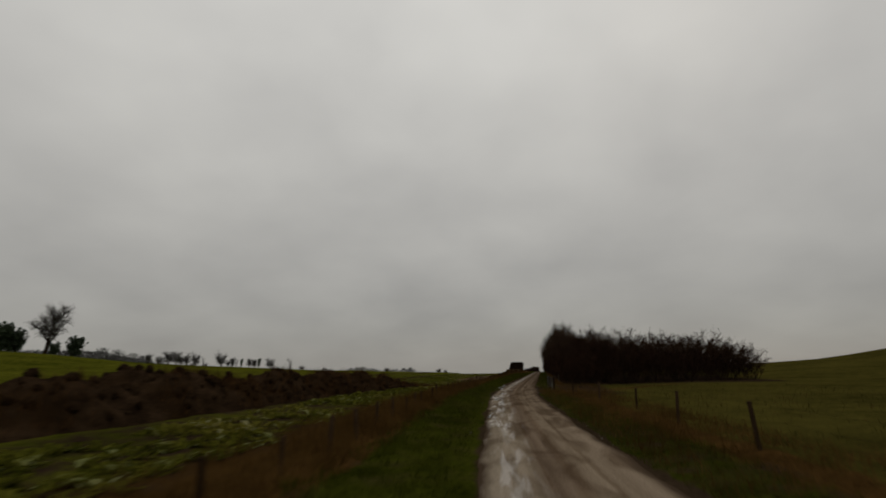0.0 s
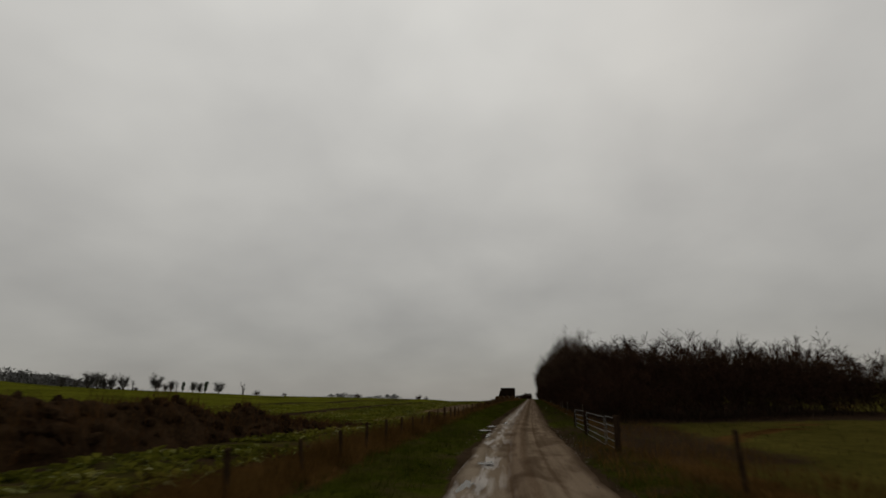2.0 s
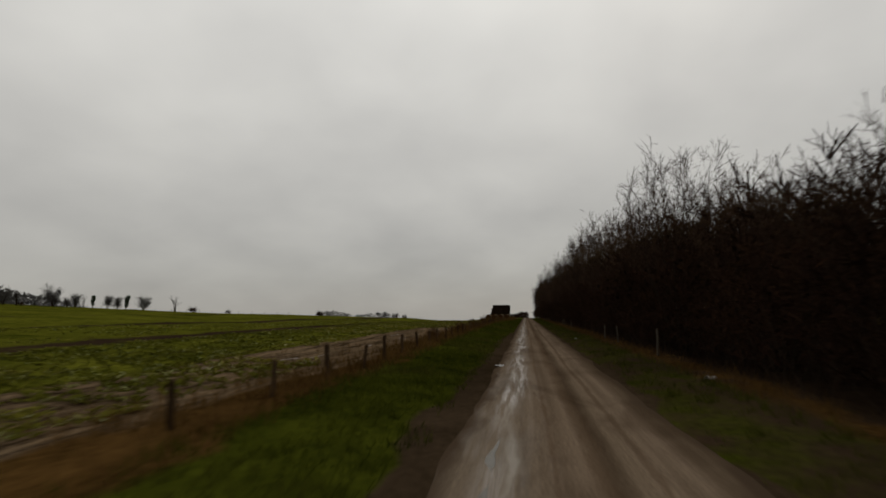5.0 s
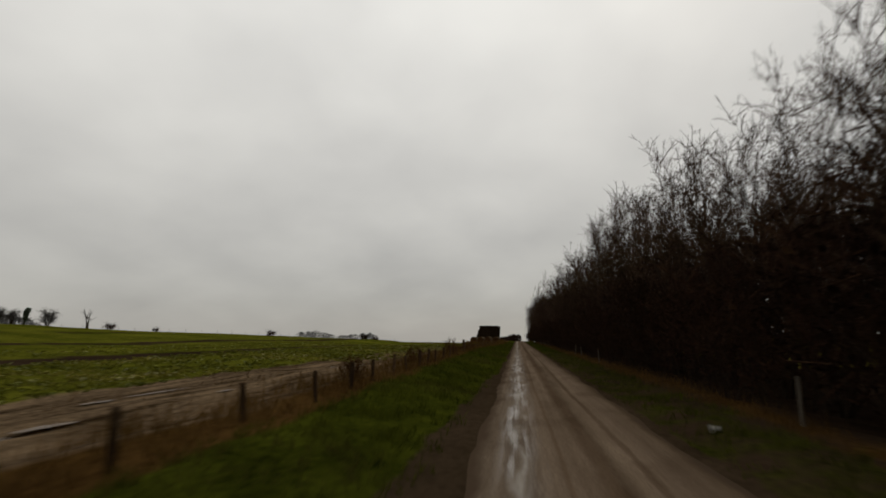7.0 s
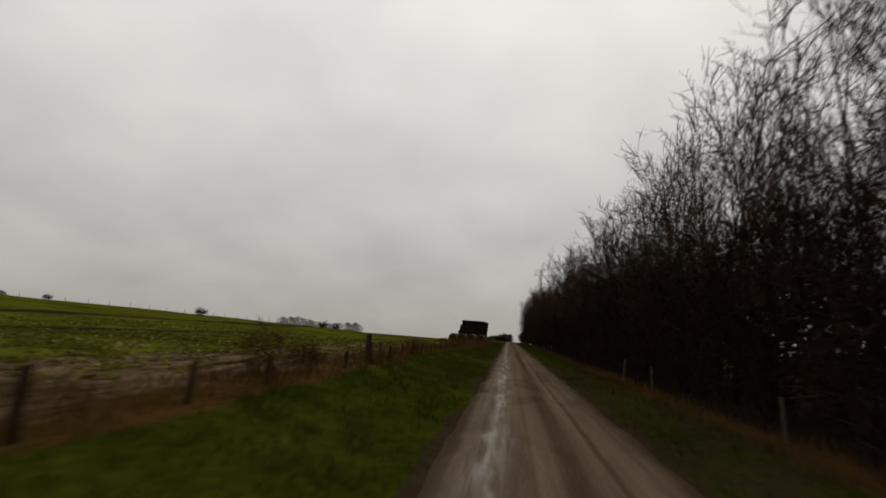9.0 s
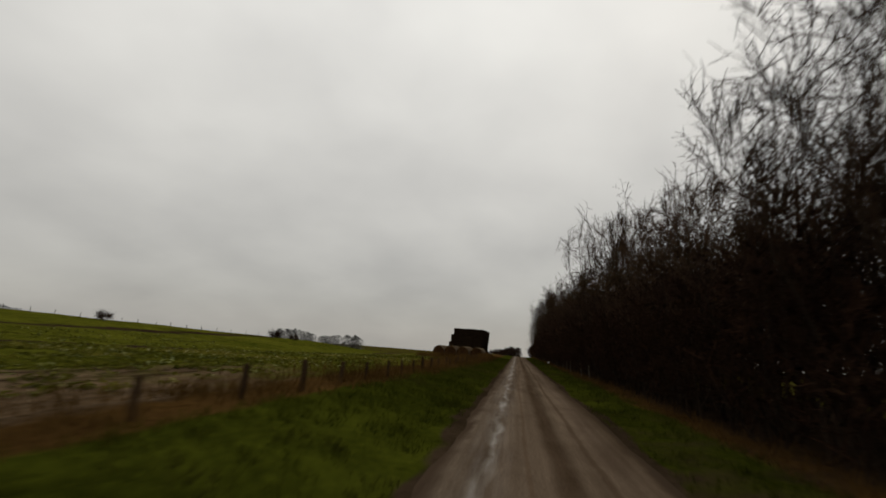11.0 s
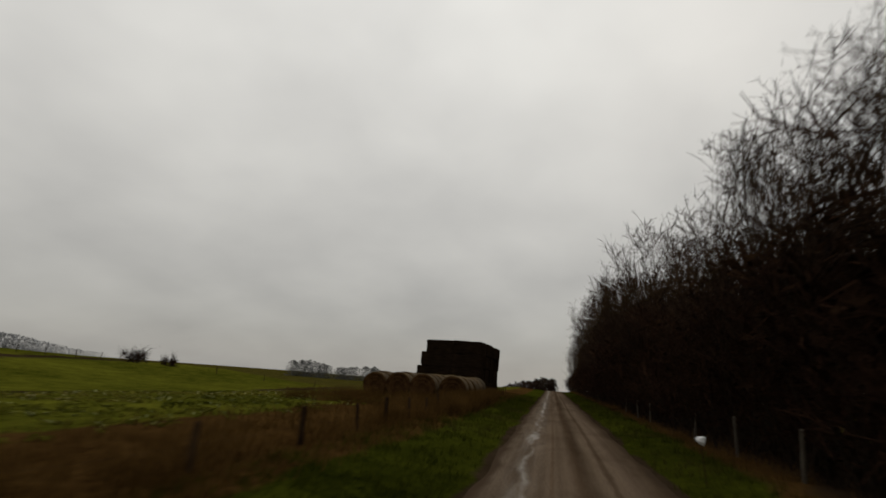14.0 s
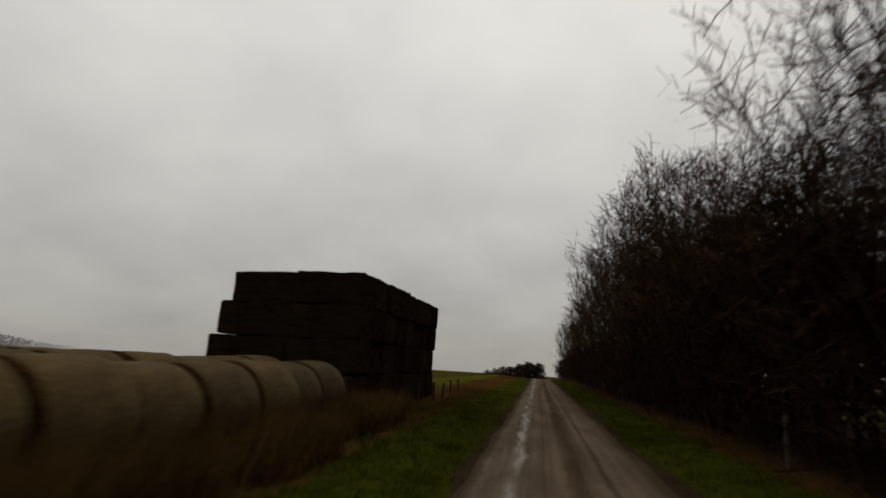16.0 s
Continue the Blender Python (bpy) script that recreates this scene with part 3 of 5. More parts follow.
def build_fence(xf, y0, y1, gap, meshes, label, seed, tall=1.1, wires=(0.35, 0.7, 1.0), skip=0.0, stations=None, top=None):
    r = random.Random(seed)
    fence = tagged(new("fence"), label, "fence")
    y, last = y0, None
    fence.location = (float(xf(y0)), y0, 0)
    stations = list(stations or [])
    while y < y1:
        if stations:
            y = stations.pop(0)
        x = float(xf(y)) + r.uniform(-0.07, 0.07)
        z = float(height(x, y))
        if r.random() >= skip:
            p = part_mesh("post", r.choice(meshes), fence)
            sink = z + r.uniform(-0.12, 0.06) if top is None else min(z + 0.02, float(top(y)) - 1.06 + r.uniform(-0.06, 0.05))
            p.location = (x - fence.location.x, y - y0, sink)
            p.rotation_euler = (radians(r.gauss(0, 2.5)), radians(r.gauss(0, 3)), r.uniform(0, 6.28))
        here = (x - fence.location.x, y - y0, z)
        if last is not None and wires:
            v, f = [], []
            for hz in wires:
                me = wire_mesh((last[0], last[1], last[2] + hz), (here[0], here[1], here[2] + hz))
                o = len(v)
                v += [tuple(q.co) for q in me.vertices]
                f += [tuple(i + o for i in q.vertices) for q in me.polygons]
                bpy.data.meshes.remove(me)
            part_mesh("wire", mesh_of("wire", v, f, M_WIRE), fence)
        last = here
        y = stations[0] if stations else y1 if top else y + gap * r.uniform(0.88, 1.12)
    return fence


POSTS = [post_mesh("post", h, t, i, M_POST) for i, (h, t) in enumerate(((1.05, 0.055), (1.12, 0.06), (0.98, 0.05), (1.08, 0.065)))]
ANCHORS = (-6, 18.8, 21.8, 24.4, 27, 30.2, 33.8, 37.3, 40.1, 42.7, 45.2, 47.8, 50.5, 52.7, 55, 57.8, 77.7, 79.75, 82.6, 85.1, 87.5, 90.1, 92.7, 95.5, 104.3, 109.2, 111.4, 113.9, 116.3, 118.7, 120.8, 123.2, 125.4, 127.1, 128.8, 130.8, 133.2, 135.7, 138.2, 140.6, 143, 162.3, 165.4, 170, 173.4, 175.6, 178.5, 184.6, 189.5, 191.7, 193.7, 195.6, 204.5, 230)
FENCE_Y = [a + (b - a) * i / max(1, round((b - a) / 2.5)) for a, b in zip(ANCHORS, ANCHORS[1:]) for i in range(max(1, round((b - a) / 2.5)))]
build_fence(lambda y: -4.7 + centre(y), -6, 230, 2.5, POSTS, "long weathered stock fence of dark round posts in dead grass", 4, stations=FENCE_Y, top=lambda y: np.interp(y, (0, 85, 125, 140, 175, 230), (0.88, 0.98, 1.1, 1.05, 0.86, 0.86)))


def strainer(x, y):
    z = float(height(x, y))
    e = tagged(new("strainer_post"), "thick dark strainer post with a slanting strut", "fence post", group="strainer posts")
    e.location = (x, y, z - 0.22)
    part_mesh("post", post_mesh("post", 1.2, 0.085, 50, M_POST), e)
    bm = bmesh.new()
    a, b = Vector((0, 0.95, -0.1)), Vector((0, 0.05, 0.9))
    c = bmesh.ops.create_cone(bm, cap_ends=True, segments=8, radius1=0.044, radius2=0.04, depth=(b - a).length)
    bmesh.ops.transform(bm, matrix=Matrix.Translation((a + b) / 2) @ (b - a).to_track_quat("Z", "Y").to_matrix().to_4x4(), verts=c["verts"])
    part("strut", bm, M_POST, e)


for y in (60.3, 125.4):
    strainer(-4.7 + float(centre(y)), y)
PALE = [post_mesh("post", h, t, 9 + i, M_PALEPOST) for i, (h, t) in enumerate(((0.95, 0.04), (1.05, 0.045)))]
build_fence(lambda y: 5.0 + centre(y), 66, 300, 4.2, PALE, "sparse pale fence posts along the edge of the wood", 6, wires=(), skip=0.6)
build_fence(lambda y: np.interp(y, (-6, 14, 25, 33, 43), (8.4, 7.8, 7.2, 5.7, 4.05)), -5, 42, 5.6, POSTS, "dark post and wire fence round the pasture", 7)


# ---- straw stack and round bales ----
def bale_mesh(seed):
    r = random.Random(seed)
    bm = bmesh.new()
    bmesh.ops.create_cube(bm, size=1)
    bmesh.ops.scale(bm, verts=bm.verts, vec=(2.42, 1.22, 1.06))
    bmesh.ops.bevel(bm, geom=list(bm.edges), offset=0.09, segments=2, affect="EDGES", profile=0.6)
    bmesh.ops.subdivide_edges(bm, edges=[e for e in bm.edges if e.calc_length() > 0.6], cuts=5, use_grid_fill=True)
    for v in bm.verts:
        q = noise.noise_vector(v.co * 2.2 + Vector((seed * 7.1, 0, 0)))
        v.co += 0.045 * q
        v.co.z -= 0.018 * (math.sin(v.co.x * 13) > 0.6)
    me = bpy.data.meshes.new("bale")
    bm.to_mesh(me)
    bm.free()
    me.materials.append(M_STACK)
    return me


def build_stack():
    r = random.Random(21)
    meshes = [bale_mesh(i) for i in range(5)]
    base = float(height(-7.6, 213)) - 0.02
    stack = tagged(new("straw_stack"), "tall dark weathered stack of big square straw bales", "straw stack")
    stack.location = (-7.72, 211.3, base)
    stack.rotation_euler = (0, 0, radians(-2))
    for k in range(4):
        out = 0.07 * (3 - k)
        for j in range(8):
            for i in range(2):
                b = part_mesh("bale", r.choice(meshes), stack)
                jut = (-0.26, -0.3, -0.22, 0.14)[k] + r.uniform(-0.09, 0.09) if i == 0 else r.uniform(-0.1, 0.05)
                b.scale.x = 1 - jut / 2.4 if i == 0 else 1 + jut / 2.4
                b.location = ((i - 0.5) * 2.4 - out * 0.5 + 0.08 + jut / 2, 0.6 + j * 1.21 + r.uniform(-0.05, 0.05), 0.55 + k * 1.04 + r.uniform(-0.03, 0.03))
                b.rotation_euler = (radians(r.uniform(-1.2, 1.2)), radians(r.uniform(-1.2, 1.2)), radians(r.uniform(-2, 2)) + math.pi * r.randrange(2))


def round_bale(seed):
    r = random.Random(seed)
    rad, half, n = 0.75, 0.59, 36
    empty = new("round_bale")
    v, f = [], []
    prof = [(-half, 0.972), (-half + 0.03, 0.992), (-half * 0.5, 1.0), (0, 1.005), (half * 0.5, 1.0), (half - 0.03, 0.992), (half, 0.972)]
    for (y, s) in prof:
        for k in range(n):
            a = 2 * math.pi * k / n
            q = rad * s * (1 + 0.02 * noise.noise(Vector((math.cos(a) * 2, y * 2, math.sin(a) * 2 + seed * 5))))
            z = math.sin(a) * q
            v.append((math.cos(a) * q * 1.03, y, max(z, -rad * 0.94) + rad * 0.94))
    for i in range(len(prof) - 1):
        for k in range(n):
            f.append((i * n + k, (i + 1) * n + k, (i + 1) * n + (k + 1) % n, i * n + (k + 1) % n))
    part_mesh("net_wrap", mesh_of("net_wrap", v, f, M_WRAP, smooth=True), empty, "pale net wrap")
    for side, name in ((-1, "end_face"), (1, "end_face")):
        v, f = [(0, side * (half + 0.015), rad * 0.94)], []
        rings = 7
        for i in range(1, rings + 1):
            for k in range(n):
                a = 2 * math.pi * k / n
                q = rad * 0.985 * i / rings
                z = max(math.sin(a) * q, -rad * 0.94)
                v.append((math.cos(a) * q * 1.03, side * (half + (0.03 * noise.noise(Vector((a * 2, i, seed))) + 0.03 * (i % 2 == 0)) * (i < rings) - 0.012 * (i == rings)), z + rad * 0.94))
        for k in range(n):
            t = (0, 1 + k, 1 + (k + 1) % n)
            f.append(t if side < 0 else t[::-1])
        for i in range(rings - 1):
            for k in range(n):
                q = (1 + i * n + k, 1 + (i + 1) * n + k, 1 + (i + 1) * n + (k + 1) % n, 1 + i * n + (k + 1) % n)
                f.append(q if side < 0 else q[::-1])
        part_mesh(name, mesh_of(name, v, f, M_STRAW), empty, "dark straw end")
    return tagged(empty, "round straw bale in pale net wrap, lying in a row", "straw bale", group="rows of round bales")


def build_round_bales():
    r = random.Random(5)
    kinds = [round_bale(i) for i in range(3)]
    used = 0
    for x, y0, count in ((-5.25, 199.7, 7), (-7.15, 200.5, 7), (-8.9, 201.4, 6), (-10.6, 202.0, 6)):
        for i in range(count):
            y = y0 + 0.6 + i * 1.29
            px = x + r.uniform(-0.07, 0.07)
            m = pose(px, y, float(height(x, y)) - 0.02, r.uniform(-1.5, 1.5), 0, r.uniform(-2.5, 2.5))
            if used < 3:
                kinds[used].matrix_basis = m
            else:
                copy_thing(r.choice(kinds), m)
            used += 1


build_stack()
build_round_bales()


# ---- trees ----
def tubes(lines, sides=5):
    """Tapered tubes along polylines of (point, radius)."""
    vs, fs, o = [], [], 0
    for line in lines:
        p = np.array([q for q, _ in line])
        rad = np.array([q for _, q in line])
        d = np.gradient(p, axis=0)
        d /= np.linalg.norm(d, axis=1, keepdims=True) + 1e-9
        ref = np.array([1.0, 0.2, 0]) if abs(d[0, 2]) > 0.8 else np.array([0, 0, 1.0])
        u = np.cross(d, ref)
        u /= np.linalg.norm(u, axis=1, keepdims=True) + 1e-9
        w = np.cross(d, u)
        t = 2 * math.pi * np.arange(sides) / sides
        v = p[:, None] + rad[:, None, None] * (np.cos(t)[None, :, None] * u[:, None] + np.sin(t)[None, :, None] * w[:, None])
        vs.append(v.reshape(-1, 3))
        i, k = np.meshgrid(np.arange(len(p) - 1), np.arange(sides), indexing="ij")
        n = (k + 1) % sides
        fs.append(np.stack([i * sides + k, i * sides + n, (i + 1) * sides + n, (i + 1) * sides + k], -1).reshape(-1, 4) + o)
        o += v.shape[0] * sides
    return np.concatenate(vs), np.concatenate(fs)


def ribbons(segs, rng):
    """Thin twigs: one narrow tapering blade each."""
    s = np.asarray(segs, float).reshape(-1, 8)
    a, b, ra, rb = s[:, 0:3], s[:, 3:6], s[:, 6:7], s[:, 7:8]
    d = b - a
    u = np.cross(d, rng.normal(size=d.shape))
    u /= np.linalg.norm(u, axis=1, keepdims=True) + 1e-9
    v = np.stack([a - u * ra, a + u * ra, b + u * rb, b - u * rb], 1).reshape(-1, 3)
    f = np.arange(len(s) * 4).reshape(-1, 4)
    return v, f


def grow(rng, tall, stems, lean, limb_levels, kids, twig_len, up=0.35, first=0.25, thick=0.1, bushy=1.0, fwd=(0.45, 0.8), wiggle=(0.12, 0.2), limb=(0.42, 0.62)):
    """Branches of one bare tree: wood (tubes) and twigs (ribbons)."""
    wood, twigs = [], []

    def branch(p, d, length, rad, level):
        steps = 5 if level == 0 else (4 if level < limb_levels else (2 if level == limb_levels else 1))
        q, dirn = p.copy(), d / np.linalg.norm(d)
        end = 0.35 if level < limb_levels else 0.25
        pts = [(q.copy(), dirn.copy(), rad)]
        for i in range(steps):
            dirn = dirn + rng.normal(scale=wiggle[min(level, 1)], size=3) + np.array([0, 0, up * 0.35])
            dirn /= np.linalg.norm(dirn)
            nq = q + dirn * length / steps
            r0 = rad * (1 - (1 - end) * i / steps)
            r1 = rad * (1 - (1 - end) * (i + 1) / steps)
            if level >= limb_levels:
                twigs.append((*q, *nq, r0, r1))
            q = nq
            pts.append((q.copy(), dirn.copy(), r1))
        if level < limb_levels:
            wood[-1].append([(a, b) for a, _, b in pts])
        if level > limb_levels:
            return
        n = max(1, int(round(kids[min(level, len(kids) - 1)] * rng.uniform(0.8, 1.2))))
        for i in range(n):
            s = first + (1 - first) * (i + rng.uniform(0.1, 0.9)) / n if level == 0 else 0.15 + 0.85 * (i + rng.uniform(0, 1)) / n
            k = min(int(s * steps), steps - 1)
            fr = s * steps - k
            base = pts[k][0] * (1 - fr) + pts[k + 1][0] * fr
            side = rng.normal(size=3)
            side -= pts[k][1] * side.dot(pts[k][1])
            side /= np.linalg.norm(side) + 1e-9
            nd = pts[k][1] * rng.uniform(*fwd) + side * rng.uniform(0.5, 0.9) * bushy + np.array([0, 0, up])
            ln = length * rng.uniform(*limb) * (1.1 - 0.45 * s) if level < limb_levels - 1 else twig_len * rng.uniform(0.6, 1.3)
            branch(base, nd, ln, max(0.0045, pts[k][2] * rng.uniform(0.4, 0.6)), level + 1)

    for i in range(stems):
        a = rng.uniform(0, 6.28)
        a = i * 2.4 + rng.uniform(-0.5, 0.5) if stems > 3 else a
        tip = lean * (rng.uniform(0.2, 1.0) if stems > 3 else 1)
        d = np.array([math.cos(a) * tip, math.sin(a) * tip, 1.0])
        off = np.array([math.cos(a), math.sin(a), 0]) * 0.12 * (stems > 1)
        wood.append([])
        branch(off - np.array([0, 0, 0.15]), d, tall * rng.uniform(0.7, 0.95) * (1 if stems == 1 else rng.uniform(0.8, 1)), thick * rng.uniform(0.8, 1.15), 0)
    return wood, twigs


def fan(rng, tall, reach, stems, limbs, twigs, sprays, thick, twig_len, low=0.28, droop=0.42, spread=0.55, fine=0.007):
    """Branches of a coppiced tree: straight stems fanning out from one stool under a rounded crown."""
    wood, thin = [], []
    for i in range(stems):
        q = ((i + 0.4) / stems) ** 0.6
        a = i * 2.4 + rng.uniform(-0.4, 0.4)
        out = reach * q * rng.uniform(0.82, 1.0)
        top = tall * (1 - droop * q * q) * rng.uniform(0.88, 1.04)
        s = np.linspace(0, 1, 7)
        h = out * (1.3 * s - 0.3 * s * s)
        p = np.stack([np.cos(a) * (h + 0.12), np.sin(a) * (h + 0.12), top * s - 0.15], 1)
        p[1:] += rng.normal(0, 0.012 * tall, (6, 3)) * s[1:, None] * (1, 1, 0.4)
        r = thick * rng.uniform(0.75, 1.15) * (1 - 0.86 * s)
        wood.append([[(p[k], r[k]) for k in range(7)]])
        for j in range(limbs):
            u = low + (0.995 - low) * ((j + rng.uniform(0, 1)) / limbs) ** 0.72
            k = min(int(u * 6), 5)
            base = p[k] + (p[k + 1] - p[k]) * (u * 6 - k)
            d = p[k + 1] - p[k]
            d = d / np.linalg.norm(d)
            side = rng.normal(size=3)
            side -= d * side.dot(d)
            side /= np.linalg.norm(side) + 1e-9
            d = d * 0.85 + side * spread * rng.uniform(0.7, 1.25) + np.array([0, 0, 0.22])
            d /= np.linalg.norm(d)
            length = tall * 0.21 * (1.2 - u) * rng.uniform(0.7, 1.25) + 0.05 * tall
            mid = base + d * length * 0.5
            d2 = d + rng.normal(0, 0.12, 3) + np.array([0, 0, 0.16])
            d2 /= np.linalg.norm(d2)
            end = mid + d2 * length * 0.5
            r0 = max(0.007, thick * (1 - 0.86 * u) * 0.3)
            wood[-1].append([(base, r0), (mid, r0 * 0.7), (end, r0 * 0.3)])
            n = max(2, int(round(twigs * rng.uniform(0.75, 1.25))))
            f = rng.uniform(0.12, 1.0, n)
            at = np.where(f[:, None] < 0.5, base + (mid - base) * (f[:, None] * 2), mid + (end - mid) * (f[:, None] * 2 - 1))
            td = d2 * 0.8 + rng.normal(0, 0.55, (n, 3)) + (0, 0, 0.2)
            td /= np.linalg.norm(td, axis=1, keepdims=True)
            ln = (twig_len * rng.uniform(0.55, 1.25, n))[:, None]
            tip = at + td * ln
            thin.append(np.concatenate([at, tip, np.full((n, 1), fine * 1.5), np.full((n, 1), fine * 0.8)], 1))
            m = n * sprays
            g = rng.uniform(0.2, 1.0, (m, 1))
            b = np.repeat(at, sprays, 0) + np.repeat(td * ln, sprays, 0) * g
            sd = np.repeat(td, sprays, 0) * 0.7 + rng.normal(0, 0.6, (m, 3)) + (0, 0, 0.15)
            sd /= np.linalg.norm(sd, axis=1, keepdims=True)
            e = b + sd * (twig_len * rng.uniform(0.25, 0.6, m))[:, None]
            thin.append(np.concatenate([b, e, np.full((m, 1), fine), np.full((m, 1), fine * 0.55)], 1))
    return wood, np.concatenate(thin)


def leaf_cards(rng, pts, size, n):
    """Small dead or green leaves scattered about the given points."""
    p = pts[rng.randint(0, len(pts), n)] + rng.normal(scale=0.12, size=(n, 3))
    u, w = rng.normal(size=(n, 3)), rng.normal(size=(n, 3))
    u /= np.linalg.norm(u, axis=1, keepdims=True)
    w -= u * (u * w).sum(1, keepdims=True)
    w /= np.linalg.norm(w, axis=1, keepdims=True)
    s = size * rng.uniform(0.6, 1.3, size=(n, 1))
    v = np.stack([p - u * s, p + w * s * 0.55, p + u * s, p - w * s * 0.55], 1).reshape(-1, 3)
    return v, np.arange(n * 4).reshape(-1, 4)


def tree_thing(name, label, category, group, seed, wood_mat, twig_mat, leaves=0, leaf_mat=None, leaf_size=0.03, leaf_low=9.0, fat=1.0, sides=4, most=0.03, **shape):
    rng = np.random.RandomState(seed)
    if "reach" in shape:
        wood, tw = fan(rng, **shape)
    else:
        wood, twigs = grow(rng, **shape)
        tw = np.array(twigs)
        tw[:, 6:] = np.minimum(tw[:, 6:] * fat, np.maximum(most, tw[:, 6:] * 0.9))
    e = new(name)
    fanned = "reach" in shape
    for stem in wood:
        v, f = tubes(stem[:1] if fanned else stem, 6 if len(wood) == 1 else sides + fanned)
        part_mesh("trunk" if len(wood) == 1 else "stem", mesh_of("stem", v, f, wood_mat, smooth=True), e)
    v, f = ribbons(tw, rng)
    if fanned:
        w, g = tubes([limb for stem in wood for limb in stem[1:]], 3)
        v, f = np.concatenate([v, w]), np.concatenate([f, g + len(v)])
    part_mesh("crown", mesh_of("crown", v, f, twig_mat), e, "bare twigs")
    if leaves:
        pts = tw[:, 3:6]
        low = pts[pts[:, 2] < leaf_low]
        v, f = leaf_cards(rng, low, leaf_size, leaves)
        part_mesh("leaves", mesh_of("leaves", v, f, leaf_mat), e, "dead brown leaves")
    return tagged(e, label, category, group)


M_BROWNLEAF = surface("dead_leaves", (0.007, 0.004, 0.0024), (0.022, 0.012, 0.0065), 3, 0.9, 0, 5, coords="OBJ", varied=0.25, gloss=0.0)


def place(kinds, spots, r, scales=(0.85, 1.15)):
    used = set()
    for (x, y, s) in spots:
        k = r.randrange(len(kinds))
        z = float(height(x, y)) - 0.05
        m = pose(x, y, z, r.uniform(-2, 2), r.uniform(-2, 2), r.uniform(0, 360))
        if k in used:
            ob = copy_thing(kinds[k], m)
        else:
            ob = kinds[k]
            ob.matrix_basis = m
            used.add(k)
        q = s * r.uniform(*scales)
        ob.scale = (q, q, q * r.uniform(0.93, 1.07))
    for k, ob in enumerate(kinds):
        if k not in used:
            for o in list(ob.children_recursive) + [ob]:
                bpy.data.objects.remove(o)


def build_wood():
    r = random.Random(31)
    belt, low = "trees of the shelterbelt", "bushes along the wood"
    tall = [tree_thing("tree", "tall bare tree with fanned twiggy stems in the shelterbelt", "tree", belt, 100 + i, M_BARK, M_TWIG,
                       tall=10, reach=3.0, stems=12, limbs=10, twigs=6, sprays=4, thick=0.05, twig_len=0.8, fine=0.0085) for i in range(4)]
    thin = [tree_thing("tree", "slender bare tree standing inside the shelterbelt", "tree", belt, 120 + i, M_BARK, M_TWIG, sides=3,
                       tall=10, reach=2.4, stems=7, limbs=9, twigs=6, sprays=4, thick=0.06, twig_len=0.85, fine=0.0085) for i in range(3)]
    copse = [tree_thing("tree", "low bushy bare tree in the close-grown copse", "tree", belt, 180 + i, M_BARK, M_TWIG, sides=3,
                        tall=10, reach=3.4, stems=12, limbs=8, twigs=6, sprays=6, thick=0.042, twig_len=0.85, droop=0.2, low=0.35, spread=0.85, fine=0.0105) for i in range(3)]
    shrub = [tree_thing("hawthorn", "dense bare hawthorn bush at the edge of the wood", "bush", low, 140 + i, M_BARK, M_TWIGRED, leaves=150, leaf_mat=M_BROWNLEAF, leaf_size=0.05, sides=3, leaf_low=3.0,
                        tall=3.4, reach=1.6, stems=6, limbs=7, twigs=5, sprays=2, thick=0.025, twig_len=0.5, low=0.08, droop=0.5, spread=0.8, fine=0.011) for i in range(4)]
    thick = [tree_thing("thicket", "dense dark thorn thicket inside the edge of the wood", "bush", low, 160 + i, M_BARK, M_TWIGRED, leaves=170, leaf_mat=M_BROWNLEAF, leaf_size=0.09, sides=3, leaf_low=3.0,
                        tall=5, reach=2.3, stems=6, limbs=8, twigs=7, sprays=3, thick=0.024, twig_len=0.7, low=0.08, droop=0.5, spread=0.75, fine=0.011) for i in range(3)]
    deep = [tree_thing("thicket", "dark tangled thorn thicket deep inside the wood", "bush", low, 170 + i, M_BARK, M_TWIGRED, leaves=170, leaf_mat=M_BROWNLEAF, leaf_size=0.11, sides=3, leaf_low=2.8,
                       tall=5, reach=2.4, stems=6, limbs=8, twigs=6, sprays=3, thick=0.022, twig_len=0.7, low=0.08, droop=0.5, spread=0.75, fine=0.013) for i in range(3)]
    edge = lambda y: 5.9 + float(centre(y)) - 0.15 * float(step(130, 150, y)) - 0.5 * float(step(205, 225, y))
    crest = lambda y: float(np.interp(y, (62, 66, 72, 80, 86, 92, 100, 110, 116, 130, 134, 137, 141, 150, 156, 160, 165, 169, 173, 176, 183, 188, 193, 199, 204, 209, 214, 220, 240, 320),
                                      (4.1, 4.4, 5.4, 6.7, 8.0, 8.9, 9.4, 10.2, 10.9, 11.2, 9.5, 9.5, 11.3, 11.4, 9.6, 8.0, 8.8, 12.6, 13.0, 9.8, 9.6, 10.2, 7.8, 9.4, 10.8, 9.0, 10.2, 12, 13, 13))) / 10
    spots = []
    y = 67.0
    while y < 312:
        spots.append((edge(y) + r.uniform(0.9, 1.9), y, crest(y) * (1 + r.uniform(-0.1, 0.1))))
        y += r.uniform(2.7, 3.9) if y < 250 else r.uniform(4.5, 6)
    # broad crowns that hang out towards the track
    spots += [(6.2, 83.4, 0.86), (6.3, 172.3, 1.34), (6.5, 187.3, 1.02), (6.2, 204.6, 1.12), (6.4, 218.5, 1.22)]
    place(tall, [q for q in spots if q[1] < 246], r, (0.96, 1.04))
    spots, bushy = [q for q in spots if q[1] >= 246], []
